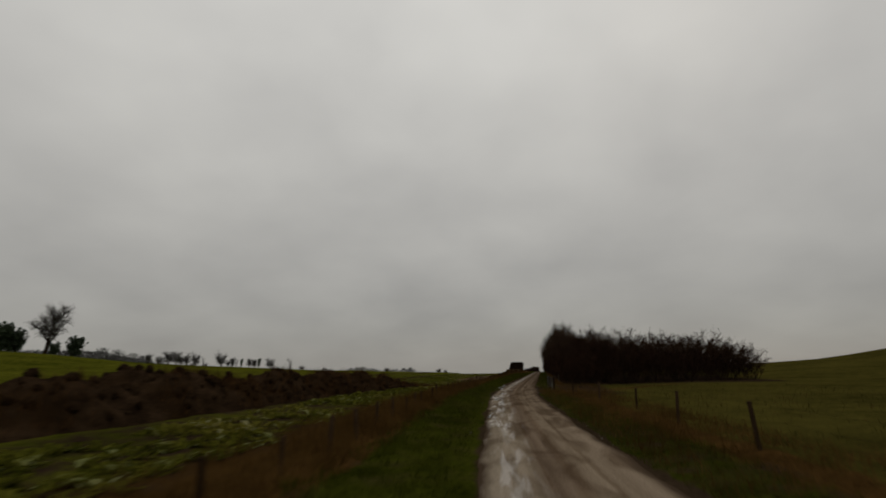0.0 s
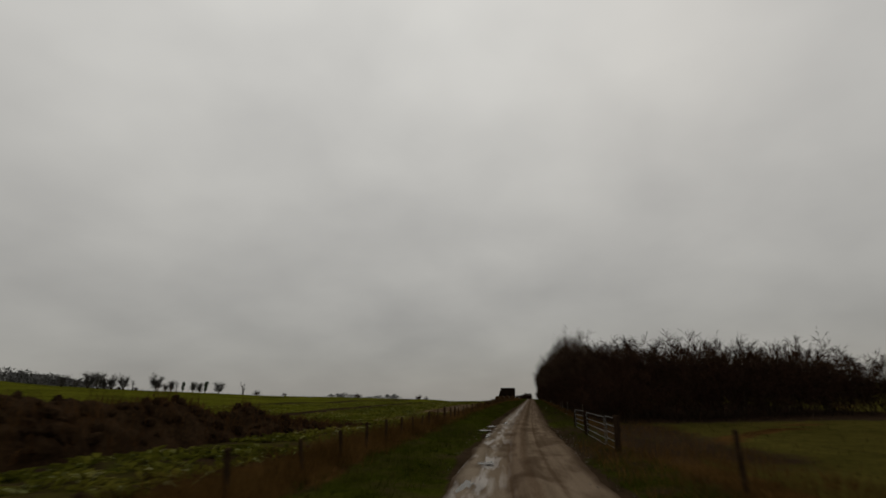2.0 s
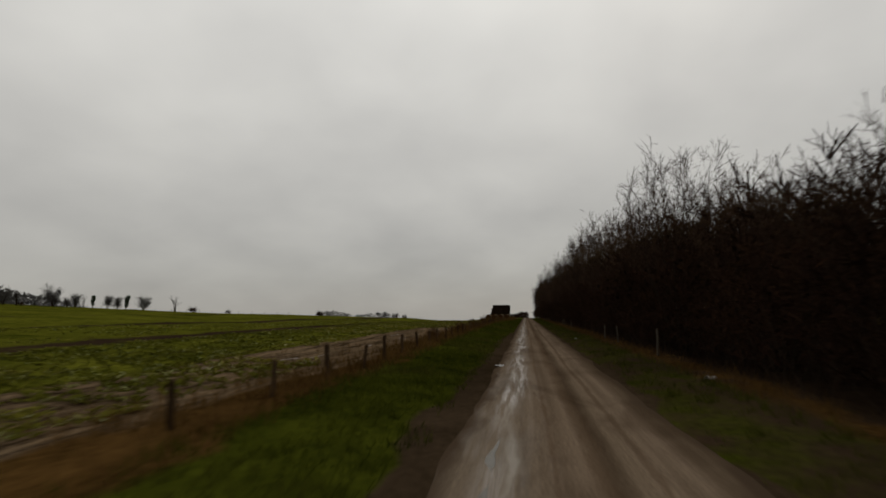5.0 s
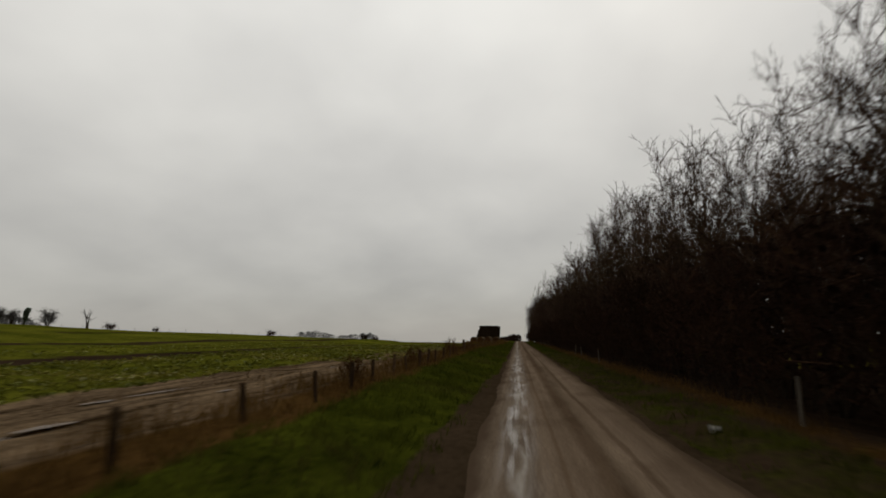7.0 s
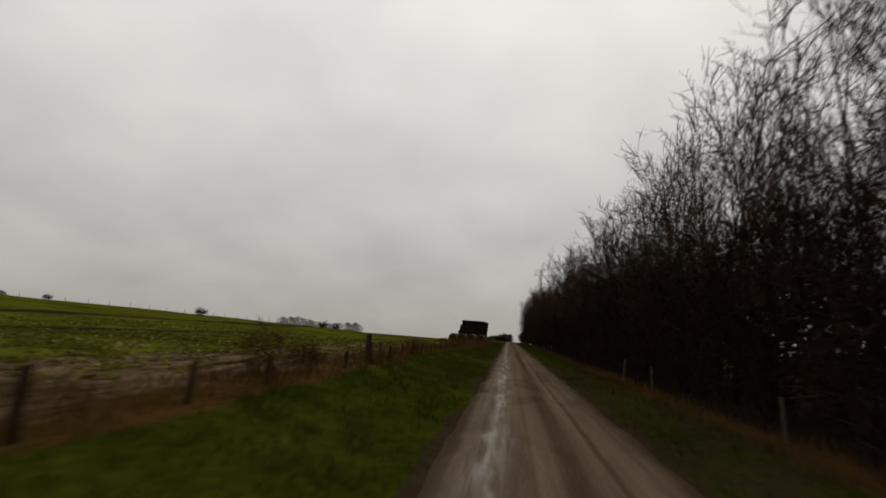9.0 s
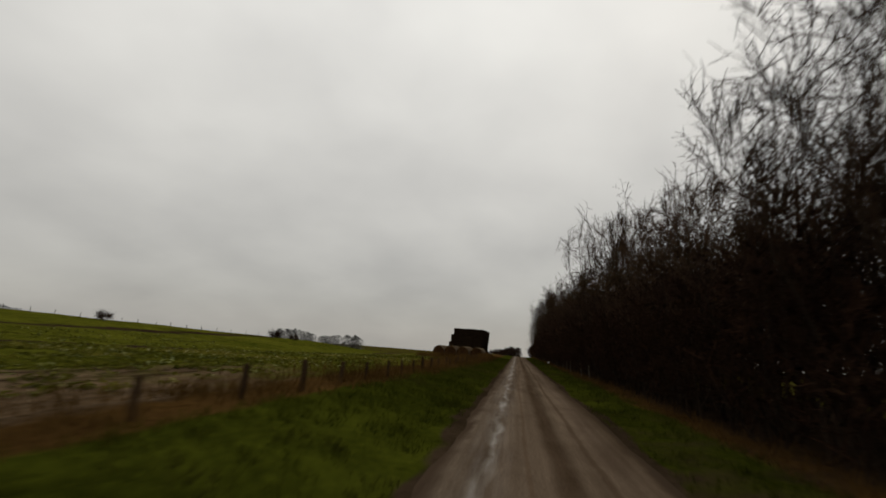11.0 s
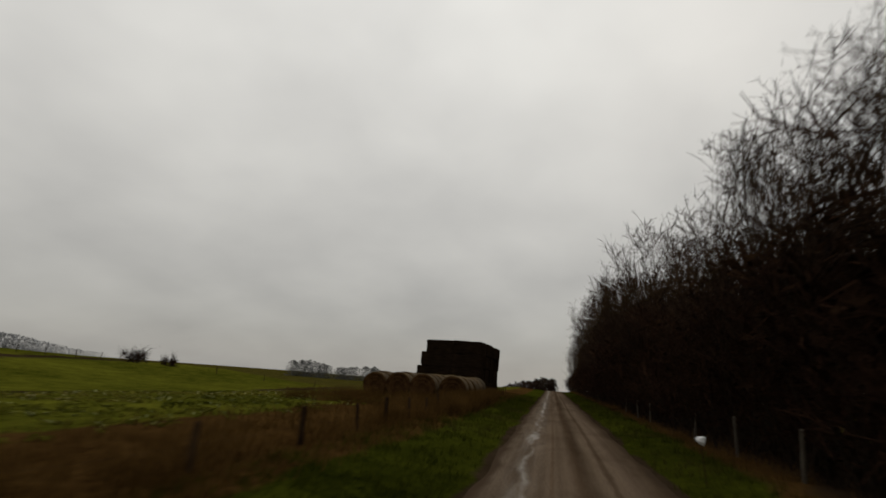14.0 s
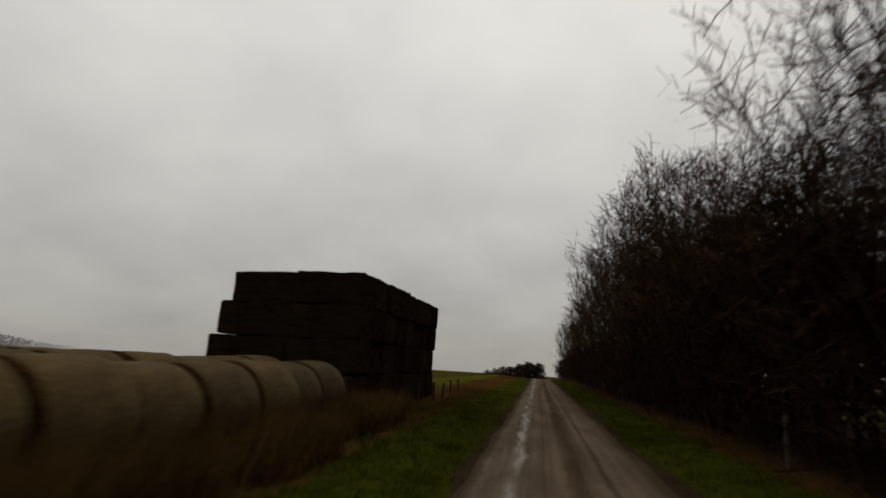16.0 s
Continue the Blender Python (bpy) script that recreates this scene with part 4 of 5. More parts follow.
    for x, gap, last in ((10.2, 4.4, 250), (13.5, 6.0, 165), (17, 5.0, 128), (20.5, 5.2, 106), (24, 5.0, 104), (27.5, 4.6, 100)):
        y = 66.0 + (x - 9) * 0.5
        while y < last:
            (bushy if x > 13 and y < 88 else spots).append((x + r.uniform(-1.2, 1.2), y + r.uniform(-0.8, 0.8), min(crest(y - (x - 9) * 0.4), 0.64 if x > 15 else 2) * (0.95 - 0.06 * float(step(22, 28, x)))))
            y += gap * r.uniform(0.8, 1.2)
    place(thin, spots, r, (0.88, 1.08))
    place(copse, bushy, r, (0.93, 1.04))
    spots = []
    y = 61.5
    while y < 314:
        spots.append((edge(y) - 0.2 + r.uniform(-0.25, 0.35), y, 0.95 + 0.25 * float(step(130, 170, y))))
        y += r.uniform(1.6, 2.3) if y < 205 else r.uniform(3.0, 4.0)
    for x in np.arange(7.5, 30, 1.7):
        spots.append((float(x), 61.3 + (x - 8) * 0.45 + r.uniform(-0.4, 0.4), 1.2))
    for y in np.arange(73, 120, 2.4):
        spots.append((30.0 + r.uniform(-0.6, 0.6), float(y), 1.3))
    place(shrub, spots, r, (0.85, 1.12))
    spots = []
    y = 63.0
    while y < 312:
        spots.append((edge(y) + 1.2 + r.uniform(-0.4, 0.4), y, (0.72 + 0.36 * float(step(66, 95, y))) * r.uniform(0.9, 1.15)))
        y += r.uniform(2.2, 3.2) if y < 215 else r.uniform(4.4, 5.6)
    for x in np.arange(8.5, 29.5, 2.2):
        spots.append((float(x) + r.uniform(-0.8, 0.8), 65.0 + (x - 8) * 0.38 + r.uniform(-1, 1), 1.0 - 0.1 * float(step(22, 29, x))))
        spots.append((float(x) + 1.1 + r.uniform(-0.6, 0.6), 68.5 + (x - 8) * 0.38 + r.uniform(-1, 1), 1.2 - 0.1 * float(step(22, 29, x))))
    place(thick, spots, r, (0.95, 1.05))
    spots = []
    for off, gap, size, last in ((3.0, 2.5, 1.42, 240), (5.5, 3.8, 1.5, 118), (4.6, 4.4, 1.75, 250)):
        y = 66.0 + off if size < 1.6 else 150.0
        while y < last:
            spots.append((edge(y) + off + r.uniform(-0.5, 0.5), y, size * (0.76 + 0.24 * float(step(68, 95, y)))))
            y += gap * r.uniform(0.8, 1.2)
    for x in np.arange(9.5, 29.5, 2.3):
        for y, size in ((70, 1.22), (76, 1.4)):
            spots.append((float(x) + r.uniform(-0.8, 0.8), y + (x - 8) * 0.35 + r.uniform(-1, 1), size * (1.0 - 0.12 * float(step(23, 29, x)))))
    for y in np.arange(79, 97, 2.6):
        spots.append((edge(y) + 1.7 + r.uniform(-0.4, 0.4), float(y), 1.3))
    for y in np.arange(180, 226, 2.6):
        spots.append((edge(y) + 2.0 + r.uniform(-0.4, 0.4), float(y), 1.62))
    place(deep, spots, r, (0.92, 1.08))


build_wood()


# ---- field hedge, lone trees and far woods ----
def build_distance():
    r = random.Random(77)
    g = "trees on the field boundary"
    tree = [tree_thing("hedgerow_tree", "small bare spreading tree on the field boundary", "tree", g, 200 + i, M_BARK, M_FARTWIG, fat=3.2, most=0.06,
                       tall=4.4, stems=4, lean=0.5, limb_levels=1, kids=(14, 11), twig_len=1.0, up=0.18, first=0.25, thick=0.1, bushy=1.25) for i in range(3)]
    spots = [(-123.5, 143.2, 1.05), (-121, 145.3, 0.8), (-119, 147, 1.25), (-117.4, 148.6, 1.3), (-116.2, 149.6, 0.9), (-114.8, 150.8, 1.0), (-112.7, 152.6, 1.1), (-108.3, 160.3, 1.25),
             (-106.9, 164.6, 0.9), (-107.5, 163, 0.65), (-104.7, 171.6, 0.95), (-104, 173.8, 1.0), (-99.9, 178.1, 1.25)]
    place(tree, spots, r, (0.72, 0.88))
    bush = [tree_thing("thorn_bush", "low wind-shaped thorn bush on the field boundary", "bush", g, 220 + i, M_BARK, M_TWIGRED, leaves=170, leaf_mat=M_BROWNLEAF, leaf_size=0.05, fat=3.0,
                       tall=1.5, stems=5, lean=0.8, limb_levels=1, kids=(11, 8), twig_len=0.55, up=0.06, first=0.3, thick=0.05, bushy=1.4) for i in range(2)]
    spots = [(-89, 182.6, 1.2), (-81.1, 186.8, 0.75), (-59.5, 199, 1.1), (-41, 215.7, 1.25), (-38.6, 217.5, 0.8), (-110.5, 154.5, 0.7), (-113.6, 151.8, 0.7)]
    place(bush, spots, r, (0.95, 1.05))
    dead = [tree_thing("dead_tree", "dead broken tree with few bare branches", "tree", g, 230, M_BARK, M_BARK, fat=3.0,
                       tall=4.0, stems=2, lean=0.16, limb_levels=1, kids=(6, 3), twig_len=0.9, up=0.3, first=0.45, thick=0.15)]
    place(dead, [(-92.7, 180.8, 1.0), (-106.4, 166.4, 0.8), (-111, 154, 0.7)], r)
    ivy = [tree_thing("ivy_tree", "narrow dead trunk thick with dark ivy", "tree", g, 240 + i, M_BARK, M_IVY, leaves=2600, leaf_mat=M_IVY, leaf_size=0.14, fat=3.0,
                      tall=4.6, stems=1, lean=0.1, limb_levels=1, kids=(12, 6), twig_len=0.5, up=0.3, first=0.25, thick=0.16, bushy=0.7) for i in range(1)]
    for o in ivy[0].children:
        if o.name.startswith("leaves"):
            o["label"] = "dark green ivy"
    place(ivy, [(-103.3, 176.1, 0.95), (-105.8, 168.3, 0.72)], r, (1, 1))
    oak = [tree_thing("oak_tree", "broad bare oak with a round crown", "tree", "", 250, M_BARK, M_FARTWIG, fat=2.4, most=0.045,
                      tall=10.5, stems=1, lean=0.05, limb_levels=2, limb=(0.5, 0.68), kids=(17, 12, 9), twig_len=1.15, up=0.14, first=0.24, thick=0.42, bushy=1.2, wiggle=(0.03, 0.14))]
    place(oak, [(-142.5, 124.3, 1.32)], r, (1, 1))
    ever = [tree_thing("evergreen_tree", "dark dense evergreen tree", "tree", "evergreen trees beside the oak", 260, M_BARK, M_IVY, leaves=2400, leaf_mat=M_IVY, leaf_size=0.34, fat=3.0,
                       tall=5.5, stems=3, lean=0.25, limb_levels=1, kids=(14, 8), twig_len=1.1, up=0.05, first=0.08, thick=0.15, bushy=1.2)]
    for o in ever[0].children:
        if o.name.startswith("leaves"):
            o["label"] = "dark green foliage"
    place(ever, [(-149.5, 116.5, 1.35), (-147, 119.5, 1.1), (-138.1, 129.2, 1.05), (-141, 126, 0.6), (-152, 113, 1.3)], r, (0.95, 1.05))


def clump(name, label, spots, size, mat, seed, kind="stuff", category="far wood", spray=(0.02, 0.055)):
    """A distant wood: many small upright sprays over an uneven outline, in one mesh."""
    rng = np.random.RandomState(seed)
    vs, fs, o = [], [], 0
    for (x, y, base, w, h) in spots:
        n = size
        a, q = rng.uniform(0, 6.28, n), np.sqrt(rng.uniform(0, 1, n))
        t = rng.uniform(0, 1, n) ** 1.15
        rad = w * np.sqrt(np.clip(1 - ((t - 0.35) / 0.65).clip(0, 1) ** 2, 0.03, 1)) * q
        p = np.stack([x + np.cos(a) * rad, y + np.sin(a) * rad, base + t * h], 1)
        s = rng.uniform(*spray, (n, 1)) * h
        d = np.stack([rng.normal(0, 0.6, n), rng.normal(0, 0.6, n), rng.uniform(-0.2, 1.0, n)], 1) * s * 1.3
        side = np.cross(d, rng.normal(size=(n, 3)))
        side /= np.linalg.norm(side, axis=1, keepdims=True) + 1e-9
        v = np.stack([p - side * s * 0.4, p + side * s * 0.4, p + d + side * s * 0.1, p + d - side * s * 0.1], 1).reshape(-1, 3)
        vs.append(v)
        fs.append(np.arange(n * 4).reshape(-1, 4) + o)
        o += n * 4
    ob = new(name, mesh_of(name, np.concatenate(vs), np.concatenate(fs), mat))
    return tagged(ob, label, category, kind=kind)


def build_far_woods():
    r = random.Random(12)
    spots = []
    for i in range(26):
        s = i / 25
        x, y = -232 + 76 * s + r.uniform(-3, 3), 598 + 24 * s + r.uniform(-6, 6)
        h = 13.6 - 2.2 * s + 1.8 * math.sin(s * 9) + r.uniform(-0.9, 0.7)
        spots.append((x, y, -10, r.uniform(4.5, 7.5), h))
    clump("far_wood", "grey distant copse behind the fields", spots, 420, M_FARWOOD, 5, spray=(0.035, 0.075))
    spots = []
    for i in range(66):
        s = i / 65
        ang = radians(42 + 26 * s)
        d = 1150 + 120 * math.sin(s * 5)
        h = (19 + 15 * math.exp(-((s - 0.35) / 0.22) ** 2) + r.uniform(-2, 2)) * (0.4 + 0.45 * float(step(0.0, 0.25, s)))
        spots.append((-math.sin(ang) * d, 44 + math.cos(ang) * d, -14, r.uniform(12, 20), h))
    near_hill = []
    for i in range(64):
        a = 43.2 + 20 * i / 63
        top = float(np.interp(a, (43, 45.5, 48.5, 50, 55, 64), (4.5, 11.4, 15.6, 17.6, 17, 13))) + r.uniform(-0.7, 0.7)
        d = 450 + r.uniform(-14, 14)
        near_hill.append((-math.sin(radians(a)) * d, 44 + math.cos(radians(a)) * d, -9, r.uniform(6, 9), top + 9))
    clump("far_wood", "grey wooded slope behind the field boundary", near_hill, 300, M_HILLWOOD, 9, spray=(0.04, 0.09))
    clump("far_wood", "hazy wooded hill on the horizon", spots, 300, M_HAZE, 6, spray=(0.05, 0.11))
    spots = []
    for i in range(40):
        s = i / 39
        spots.append((-137.5 + 12 * s + r.uniform(-2, 2), 139 + 14 * s + r.uniform(-2, 2), float(height(-136 + 12 * s, 139 + 14 * s)) - 4, r.uniform(1.5, 2.5), 7.5 - 2 * s + r.uniform(-0.6, 0.6)))
    clump("far_wood", "dark strip of trees behind the rising field", spots, 200, M_FARWOOD, 7)
    spots = []
    for i in range(34):
        s = i / 33
        x = -13 + 13.5 * s
        spots.append((x, 296 + r.uniform(-2.5, 2.5), float(height(x, 297)) - 0.5, r.uniform(0.7, 1.2), 1.0 + 3.2 * s ** 1.5 * (1 if s < 0.85 else 0.8) + r.uniform(-0.3, 0.3)))
    clump("hedge", "dark bare hedge beside the brow of the track", spots, 420, M_TWIGRED, 8, category="hedge", spray=(0.045, 0.1))


# distance haze is put into these base colours, greyest for the horizon hill
M_FARTWIG = surface("hazed_twigs", (0.055, 0.05, 0.045), (0.095, 0.088, 0.079), 2, 0.95, 0, 4, coords="OBJ", varied=0.25, gloss=0.0)
M_FARWOOD = surface("hazed_far_trees", (0.050, 0.050, 0.046), (0.085, 0.084, 0.078), 0.3, 0.95, 0, 4)
M_HILLWOOD = surface("hazed_hillside_trees", (0.075, 0.073, 0.068), (0.125, 0.121, 0.113), 0.05, 0.95, 0, 6)
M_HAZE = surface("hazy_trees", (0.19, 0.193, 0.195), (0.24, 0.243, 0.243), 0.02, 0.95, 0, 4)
build_distance()
build_far_woods()
LOW = [post_mesh("post", 0.7, 0.035, 40 + i, M_POST) for i in range(2)]
BOUNDARY = np.array([(143.0, -123.5), (155, -110), (177, -103), (181, -92), (198, -60), (215.7, -41), (224, -14)])
build_fence(lambda y: np.interp(y, BOUNDARY[:, 0], BOUNDARY[:, 1]), 146, 223, 1.5, LOW, "far post and wire fence along the field boundary", 15, wires=())


# ---- field gates ----
def bar(bm, a, b, rad, sides=8):
    a, b = Vector(a), Vector(b)
    res = bmesh.ops.create_cone(bm, cap_ends=True, segments=sides, radius1=rad, radius2=rad, depth=(b - a).length)
    m = Matrix.Translation((a + b) / 2) @ (b - a).to_track_quat("Z", "Y").to_matrix().to_4x4()
    bmesh.ops.transform(bm, matrix=m, verts=res["verts"])


def build_gate(a, b, label, top=1.04):
    """Five-bar tubular gate between two ground points."""
    a, b = Vector(a), Vector(b)
    length = (b - a).length
    gate = tagged(new("field_gate"), label, "gate", group="field gates beside the track")
    gate.matrix_basis = Matrix.Translation(a) @ pose(0, 0, 0, 0, 0, math.degrees(math.atan2(b.y - a.y, b.x - a.x)))
    levels = [top * q for q in (0.06, 0.28, 0.51, 0.74, 1.0)]
    for z in levels:
        bm = bmesh.new()
        bar(bm, (0.04, 0, z), (length - 0.04, 0, z), 0.0135)
        part("rail", bm, M_STEEL, gate)
    uprights = []
    for s in (0.0, 1.0):
        bm = bmesh.new()
        bar(bm, (0.04 + s * (length - 0.08), 0, 0.06), (0.04 + s * (length - 0.08), 0, top + 0.03), 0.014)
        uprights.append(part("upright", bm, M_STEEL, gate))
    for z in (0.25, top - 0.13):
        bm = bmesh.new()
        bar(bm, (-0.1, 0, z), (0.06, 0, z), 0.018)
        part("hinge", bm, M_STEEL, uprights[0])
    return gate


def gate_post(x, y, tall, thick, label):
    z = float(height(x, y))
    me = post_mesh("gate_post", tall, thick, int(x * 10 + y), M_GATEPOST, square=True)
    ob = new("gate_post", me)
    ob.matrix_basis = pose(x, y, z, 1.5, -1.0, 45 + 4)
    return tagged(ob, label, "gate post", group="gate posts")


gz = lambda p: (p[0], p[1], float(height(*p)))
build_gate(gz((3.92, 45.35)), gz((3.95, 43.45)), "short galvanised steel field gate, closed")
build_gate(gz((3.8, 50.95)), gz((3.9, 45.6)), "long galvanised five-bar field gate, closed")
build_gate(gz((3.61, 55.1)), gz((3.76, 51.5)), "galvanised steel gate leading into the wood", 0.96)
gate_post(3.96, 43.2, 1.12, 0.125, "stout dark square timber gate post")
gate_post(3.78, 51.22, 1.1, 0.145, "stout dark square timber gate post")
gate_post(3.6, 55.3, 0.92, 0.11, "slim dark timber gate post")


# ---- spoil heap in the field ----
def build_heap():
    ys = np.arange(-26, 56.2, 0.32)
    us = np.linspace(-1, 1, 33)
    gu, gy = np.meshgrid(us, ys)
    mid = np.interp(gy, (-26, 20, 45, 49, 56), (-15, -14.2, -13.7, -12.4, -10.2))
    wide = np.interp(gy, (-26, 44, 56), (2.7, 2.4, 1.5)) + 0.35 * lumps(gy, gy * 0, 6, 41)
    x = mid + gu * wide
    crest = np.interp(gy, (-26, 5, 15, 21, 27, 33, 37, 41, 45, 48, 50, 53, 56), (1.35, 1.35, 1.3, 1.45, 1.35, 1.2, 1.3, 1.05, 1.4, 1.05, 0.7, 0.45, 0.05)) + (0.2 * lumps(gy, gy * 0, 5.0, 42) + 0.16 * lumps(gy, gy * 0, 1.9, 43)) * step(55, 46, gy)
    dome = np.clip(1 - np.abs(gu) ** 2.2, 0, 1)
    rough = (0.34 * lumps(x, gy, 0.9, 44) + 0.25 * np.abs(lumps(x, gy, 0.45, 45)) + 0.6 * lumps(x, gy, 2.1, 46)) * np.interp(gy, (48, 54), (1, 0.3))
    z = height(x, gy) - 0.15 + dome * np.maximum(crest + rough * 0.85, 0.05) + 0.1 * (dome > 0.02)
    x = x + 0.18 * lumps(gy, z * 3, 0.7, 47)
    idx = np.arange(x.size).reshape(x.shape)
    faces = np.stack([idx[:-1, :-1], idx[:-1, 1:], idx[1:, 1:], idx[1:, :-1]], -1).reshape(-1, 4)
    heap = tagged(new("spoil_heap"), "long lumpy dark brown heap of soil and manure", "soil heap")
    part_mesh("mound", mesh_of("mound", np.stack([x, gy, z], -1), faces, M_HEAP), heap)
    rng = np.random.RandomState(9)
    n = 900
    bm = bmesh.new()
    for i in range(n):
        j, k = rng.randint(0, x.shape[0]), rng.randint(4, x.shape[1] - 2)
        s = rng.uniform(0.08, 0.3)
        m = Matrix.Translation((x[j, k], gy[j, k], z[j, k] + s * 0.2)) @ Euler(rng.uniform(0, 6, 3)).to_matrix().to_4x4() @ Matrix.Diagonal((s, s * rng.uniform(0.6, 1.2), s * rng.uniform(0.5, 0.9), 1))
        bmesh.ops.create_icosphere(bm, subdivisions=1, radius=1, matrix=m)
    for v in bm.verts:
        v.co += 0.05 * noise.noise_vector(v.co * 4)
    c = part("loose_soil", bm, M_HEAP, heap, "loose clods of soil")
    c["kind"] = "stuff"
    # dead weeds on its flanks
    m = 17000
    j, k = rng.randint(0, x.shape[0], m), rng.randint(2, x.shape[1] - 1, m)
    keep = lumps(x[j, k], gy[j, k], 2.4, 48) > np.interp(gy[j, k], (38, 46), (0.05, -0.7))
    j, k = j[keep], k[keep]
    base = np.stack([x[j, k], gy[j, k], z[j, k] - 0.03], 1) + rng.normal(0, 0.12, (len(j), 3)) * (1, 1, 0)
    v, f = blades(rng, base, 0.15, 0.6, 0.012, 0.6)
    w = part_mesh("weed_cover", mesh_of("weed_cover", v, f, M_WEED), heap, "dead brown weeds")
    w["kind"] = "stuff"


# ---- grass, dead stalks and crop ----
def blades(rng, base, low, high, wide, bend, segments=2):
    n = len(base)
    h = rng.uniform(low, high, n)
    a = rng.uniform(0, 6.28, n)
    lean = np.stack([np.cos(a), np.sin(a)], 1) * (rng.uniform(0.1, 1, n) * bend * h)[:, None]
    b = rng.uniform(0, 6.28, n)
    side = np.stack([np.cos(b), np.sin(b), 0 * b], 1) * (wide * rng.uniform(0.6, 1.3, n))[:, None]
    mid = base + np.concatenate([lean * 0.3, (h * 0.55)[:, None]], 1)
    tip = base + np.concatenate([lean, h[:, None]], 1)
    if segments == 1:
        v = np.stack([base - side, base + side, tip], 1).reshape(-1, 3)
        return v, np.arange(n * 3).reshape(-1, 3)
    v = np.stack([base - side, base + side, mid + side * 0.8, mid - side * 0.8, tip + side * 0.12, tip - side * 0.12], 1).reshape(-1, 3)
    f = np.array([[0, 1, 2, 3], [3, 2, 4, 5]])[None] + (np.arange(n) * 6)[:, None, None]
    return v, f.reshape(-1, 4)


def scatter(rng, n, x0, x1, y0, y1, clumpy=None, shift=None):
    y = rng.uniform(y0, y1, n)
    x = rng.uniform(x0, x1, n) + centre(y) + (shift(y) if shift else 0)
    if clumpy:
        keep = lumps(x, y, clumpy, 60) + 0.5 * lumps(x, y, clumpy * 3, 61) + rng.uniform(-0.5, 0.5, n) > -0.25
        x, y = x[keep], y[keep]
    return np.stack([x, y, height(x, y) - 0.02], 1)


def stuff(name, label, category, v, f, mat):
    return tagged(new(name, mesh_of(name, v, f, mat)), label, category, kind="stuff")


def build_vegetation():
    rng = np.random.RandomState(3)
    base = np.concatenate([scatter(rng, 40000, -6.0, -4.05, -6, 232, 0.8, margin), scatter(rng, 6000, -4.3, -3.6, -6, 232, 0.6, margin), scatter(rng, 7000, -8.5, -5.5, 178, 222, 0.9), scatter(rng, 2500, -7.6, -5.9, 56, 180, 1.1), scatter(rng, 2500, -10.2, -6.5, 58, 180, 1.4)])
    rng.shuffle(base)
    v, f = blades(rng, base, 0.1, 0.42, 0.010, 0.8, 1)
    w, g = blades(rng, np.concatenate([scatter(rng, 5000, -5.3, -4.3, 172, 216, 1.3), scatter(rng, 9000, -12, -4.7, 193, 200.8, 1.3), scatter(rng, 17000, -4.6, -3.95, 190, 213, 1.3), scatter(rng, 12000, -5.4, -3.9, -4, 60, 0.9), scatter(rng, 9500, -7.2, -5.2, -4, 62, 1.1), scatter(rng, 5000, -5.6, -4.2, 60, 170, 1.0, margin)]), 0.3, 0.72, 0.009, 0.8, 1)
    v, f = np.concatenate([v, w]), np.concatenate([f, g + len(v)])
    w, g = blades(rng, np.concatenate([scatter(rng, 16000, -4.65, -3.9, 193, 212, 1.2), scatter(rng, 5000, -4.3, -3.4, 192, 206, 0.7)]), 0.55, 1.1, 0.013, 0.6, 1)
    v, f = np.concatenate([v, w]), np.concatenate([f, g + len(v)])
    stuff("dead_grass", "tall tawny dead grass along the fence", "grass", v, f, M_DEADBLADE)
    base = np.concatenate([scatter(rng, 17000, 4.1, 5.3, 56, 300, 0.8), scatter(rng, 14000, 3.9, 7.5, -4, 42, 0.9), scatter(rng, 3000, 4.2, 9, 42, 62, 0.9), scatter(rng, 5000, 2.5, 4.3, 8, 46, 0.9)])
    v, f = blades(rng, base, 0.15, 0.5, 0.008, 0.8, 1)
    stuff("dead_grass", "tawny dead grass in front of the wood and pasture fence", "grass", v, f, M_DEADBLADE)
    base = scatter(rng, 11000, 5, 26, -4, 62, 1.6)
    v, f = blades(rng, base, 0.06, 0.26, 0.010, 0.9)
    stuff("tussock_grass", "rough tawny and green tussocks in the pasture", "grass", v, f, M_TUSSOCK)
    base = np.concatenate([scatter(rng, 9500, -4.1, -1.4, -5, 26, 0.7), scatter(rng, 5500, -4.1, -1.4, 26, 60, 0.7), scatter(rng, 19000, -4.4, -1.65, 60, 108, 0.7), scatter(rng, 49000, -4.4, -1.3, 108, 232, 0.7), scatter(rng, 11000, 2.3, 4.4, -5, 41, 0.7), scatter(rng, 900, 2.6, 4.2, 41, 57, 0.7), scatter(rng, 9000, 2.25, 4.4, 57, 140, 0.7), scatter(rng, 24000, 2.25, 4.4, 140, 260, 0.7)])
    v, f = blades(rng, base, 0.05, 0.17, 0.011, 0.8, 1)
    tufts = np.concatenate([scatter(rng, 2300, -4.2, -1.6, -5, 225), scatter(rng, 1100, 2.7, 4.3, -5, 240)])
    k = 13
    base = np.repeat(tufts, k, 0)
    base[:, :2] += rng.normal(0, 0.09, (len(base), 2))
    w, g = blades(rng, base, 0.10, 0.27, 0.010, 1.0, 1)
    v, f = np.concatenate([v, w]), np.concatenate([f, g + len(v)])
    stuff("verge_grass", "short green grass of the verges", "grass", v, f, M_BLADE)
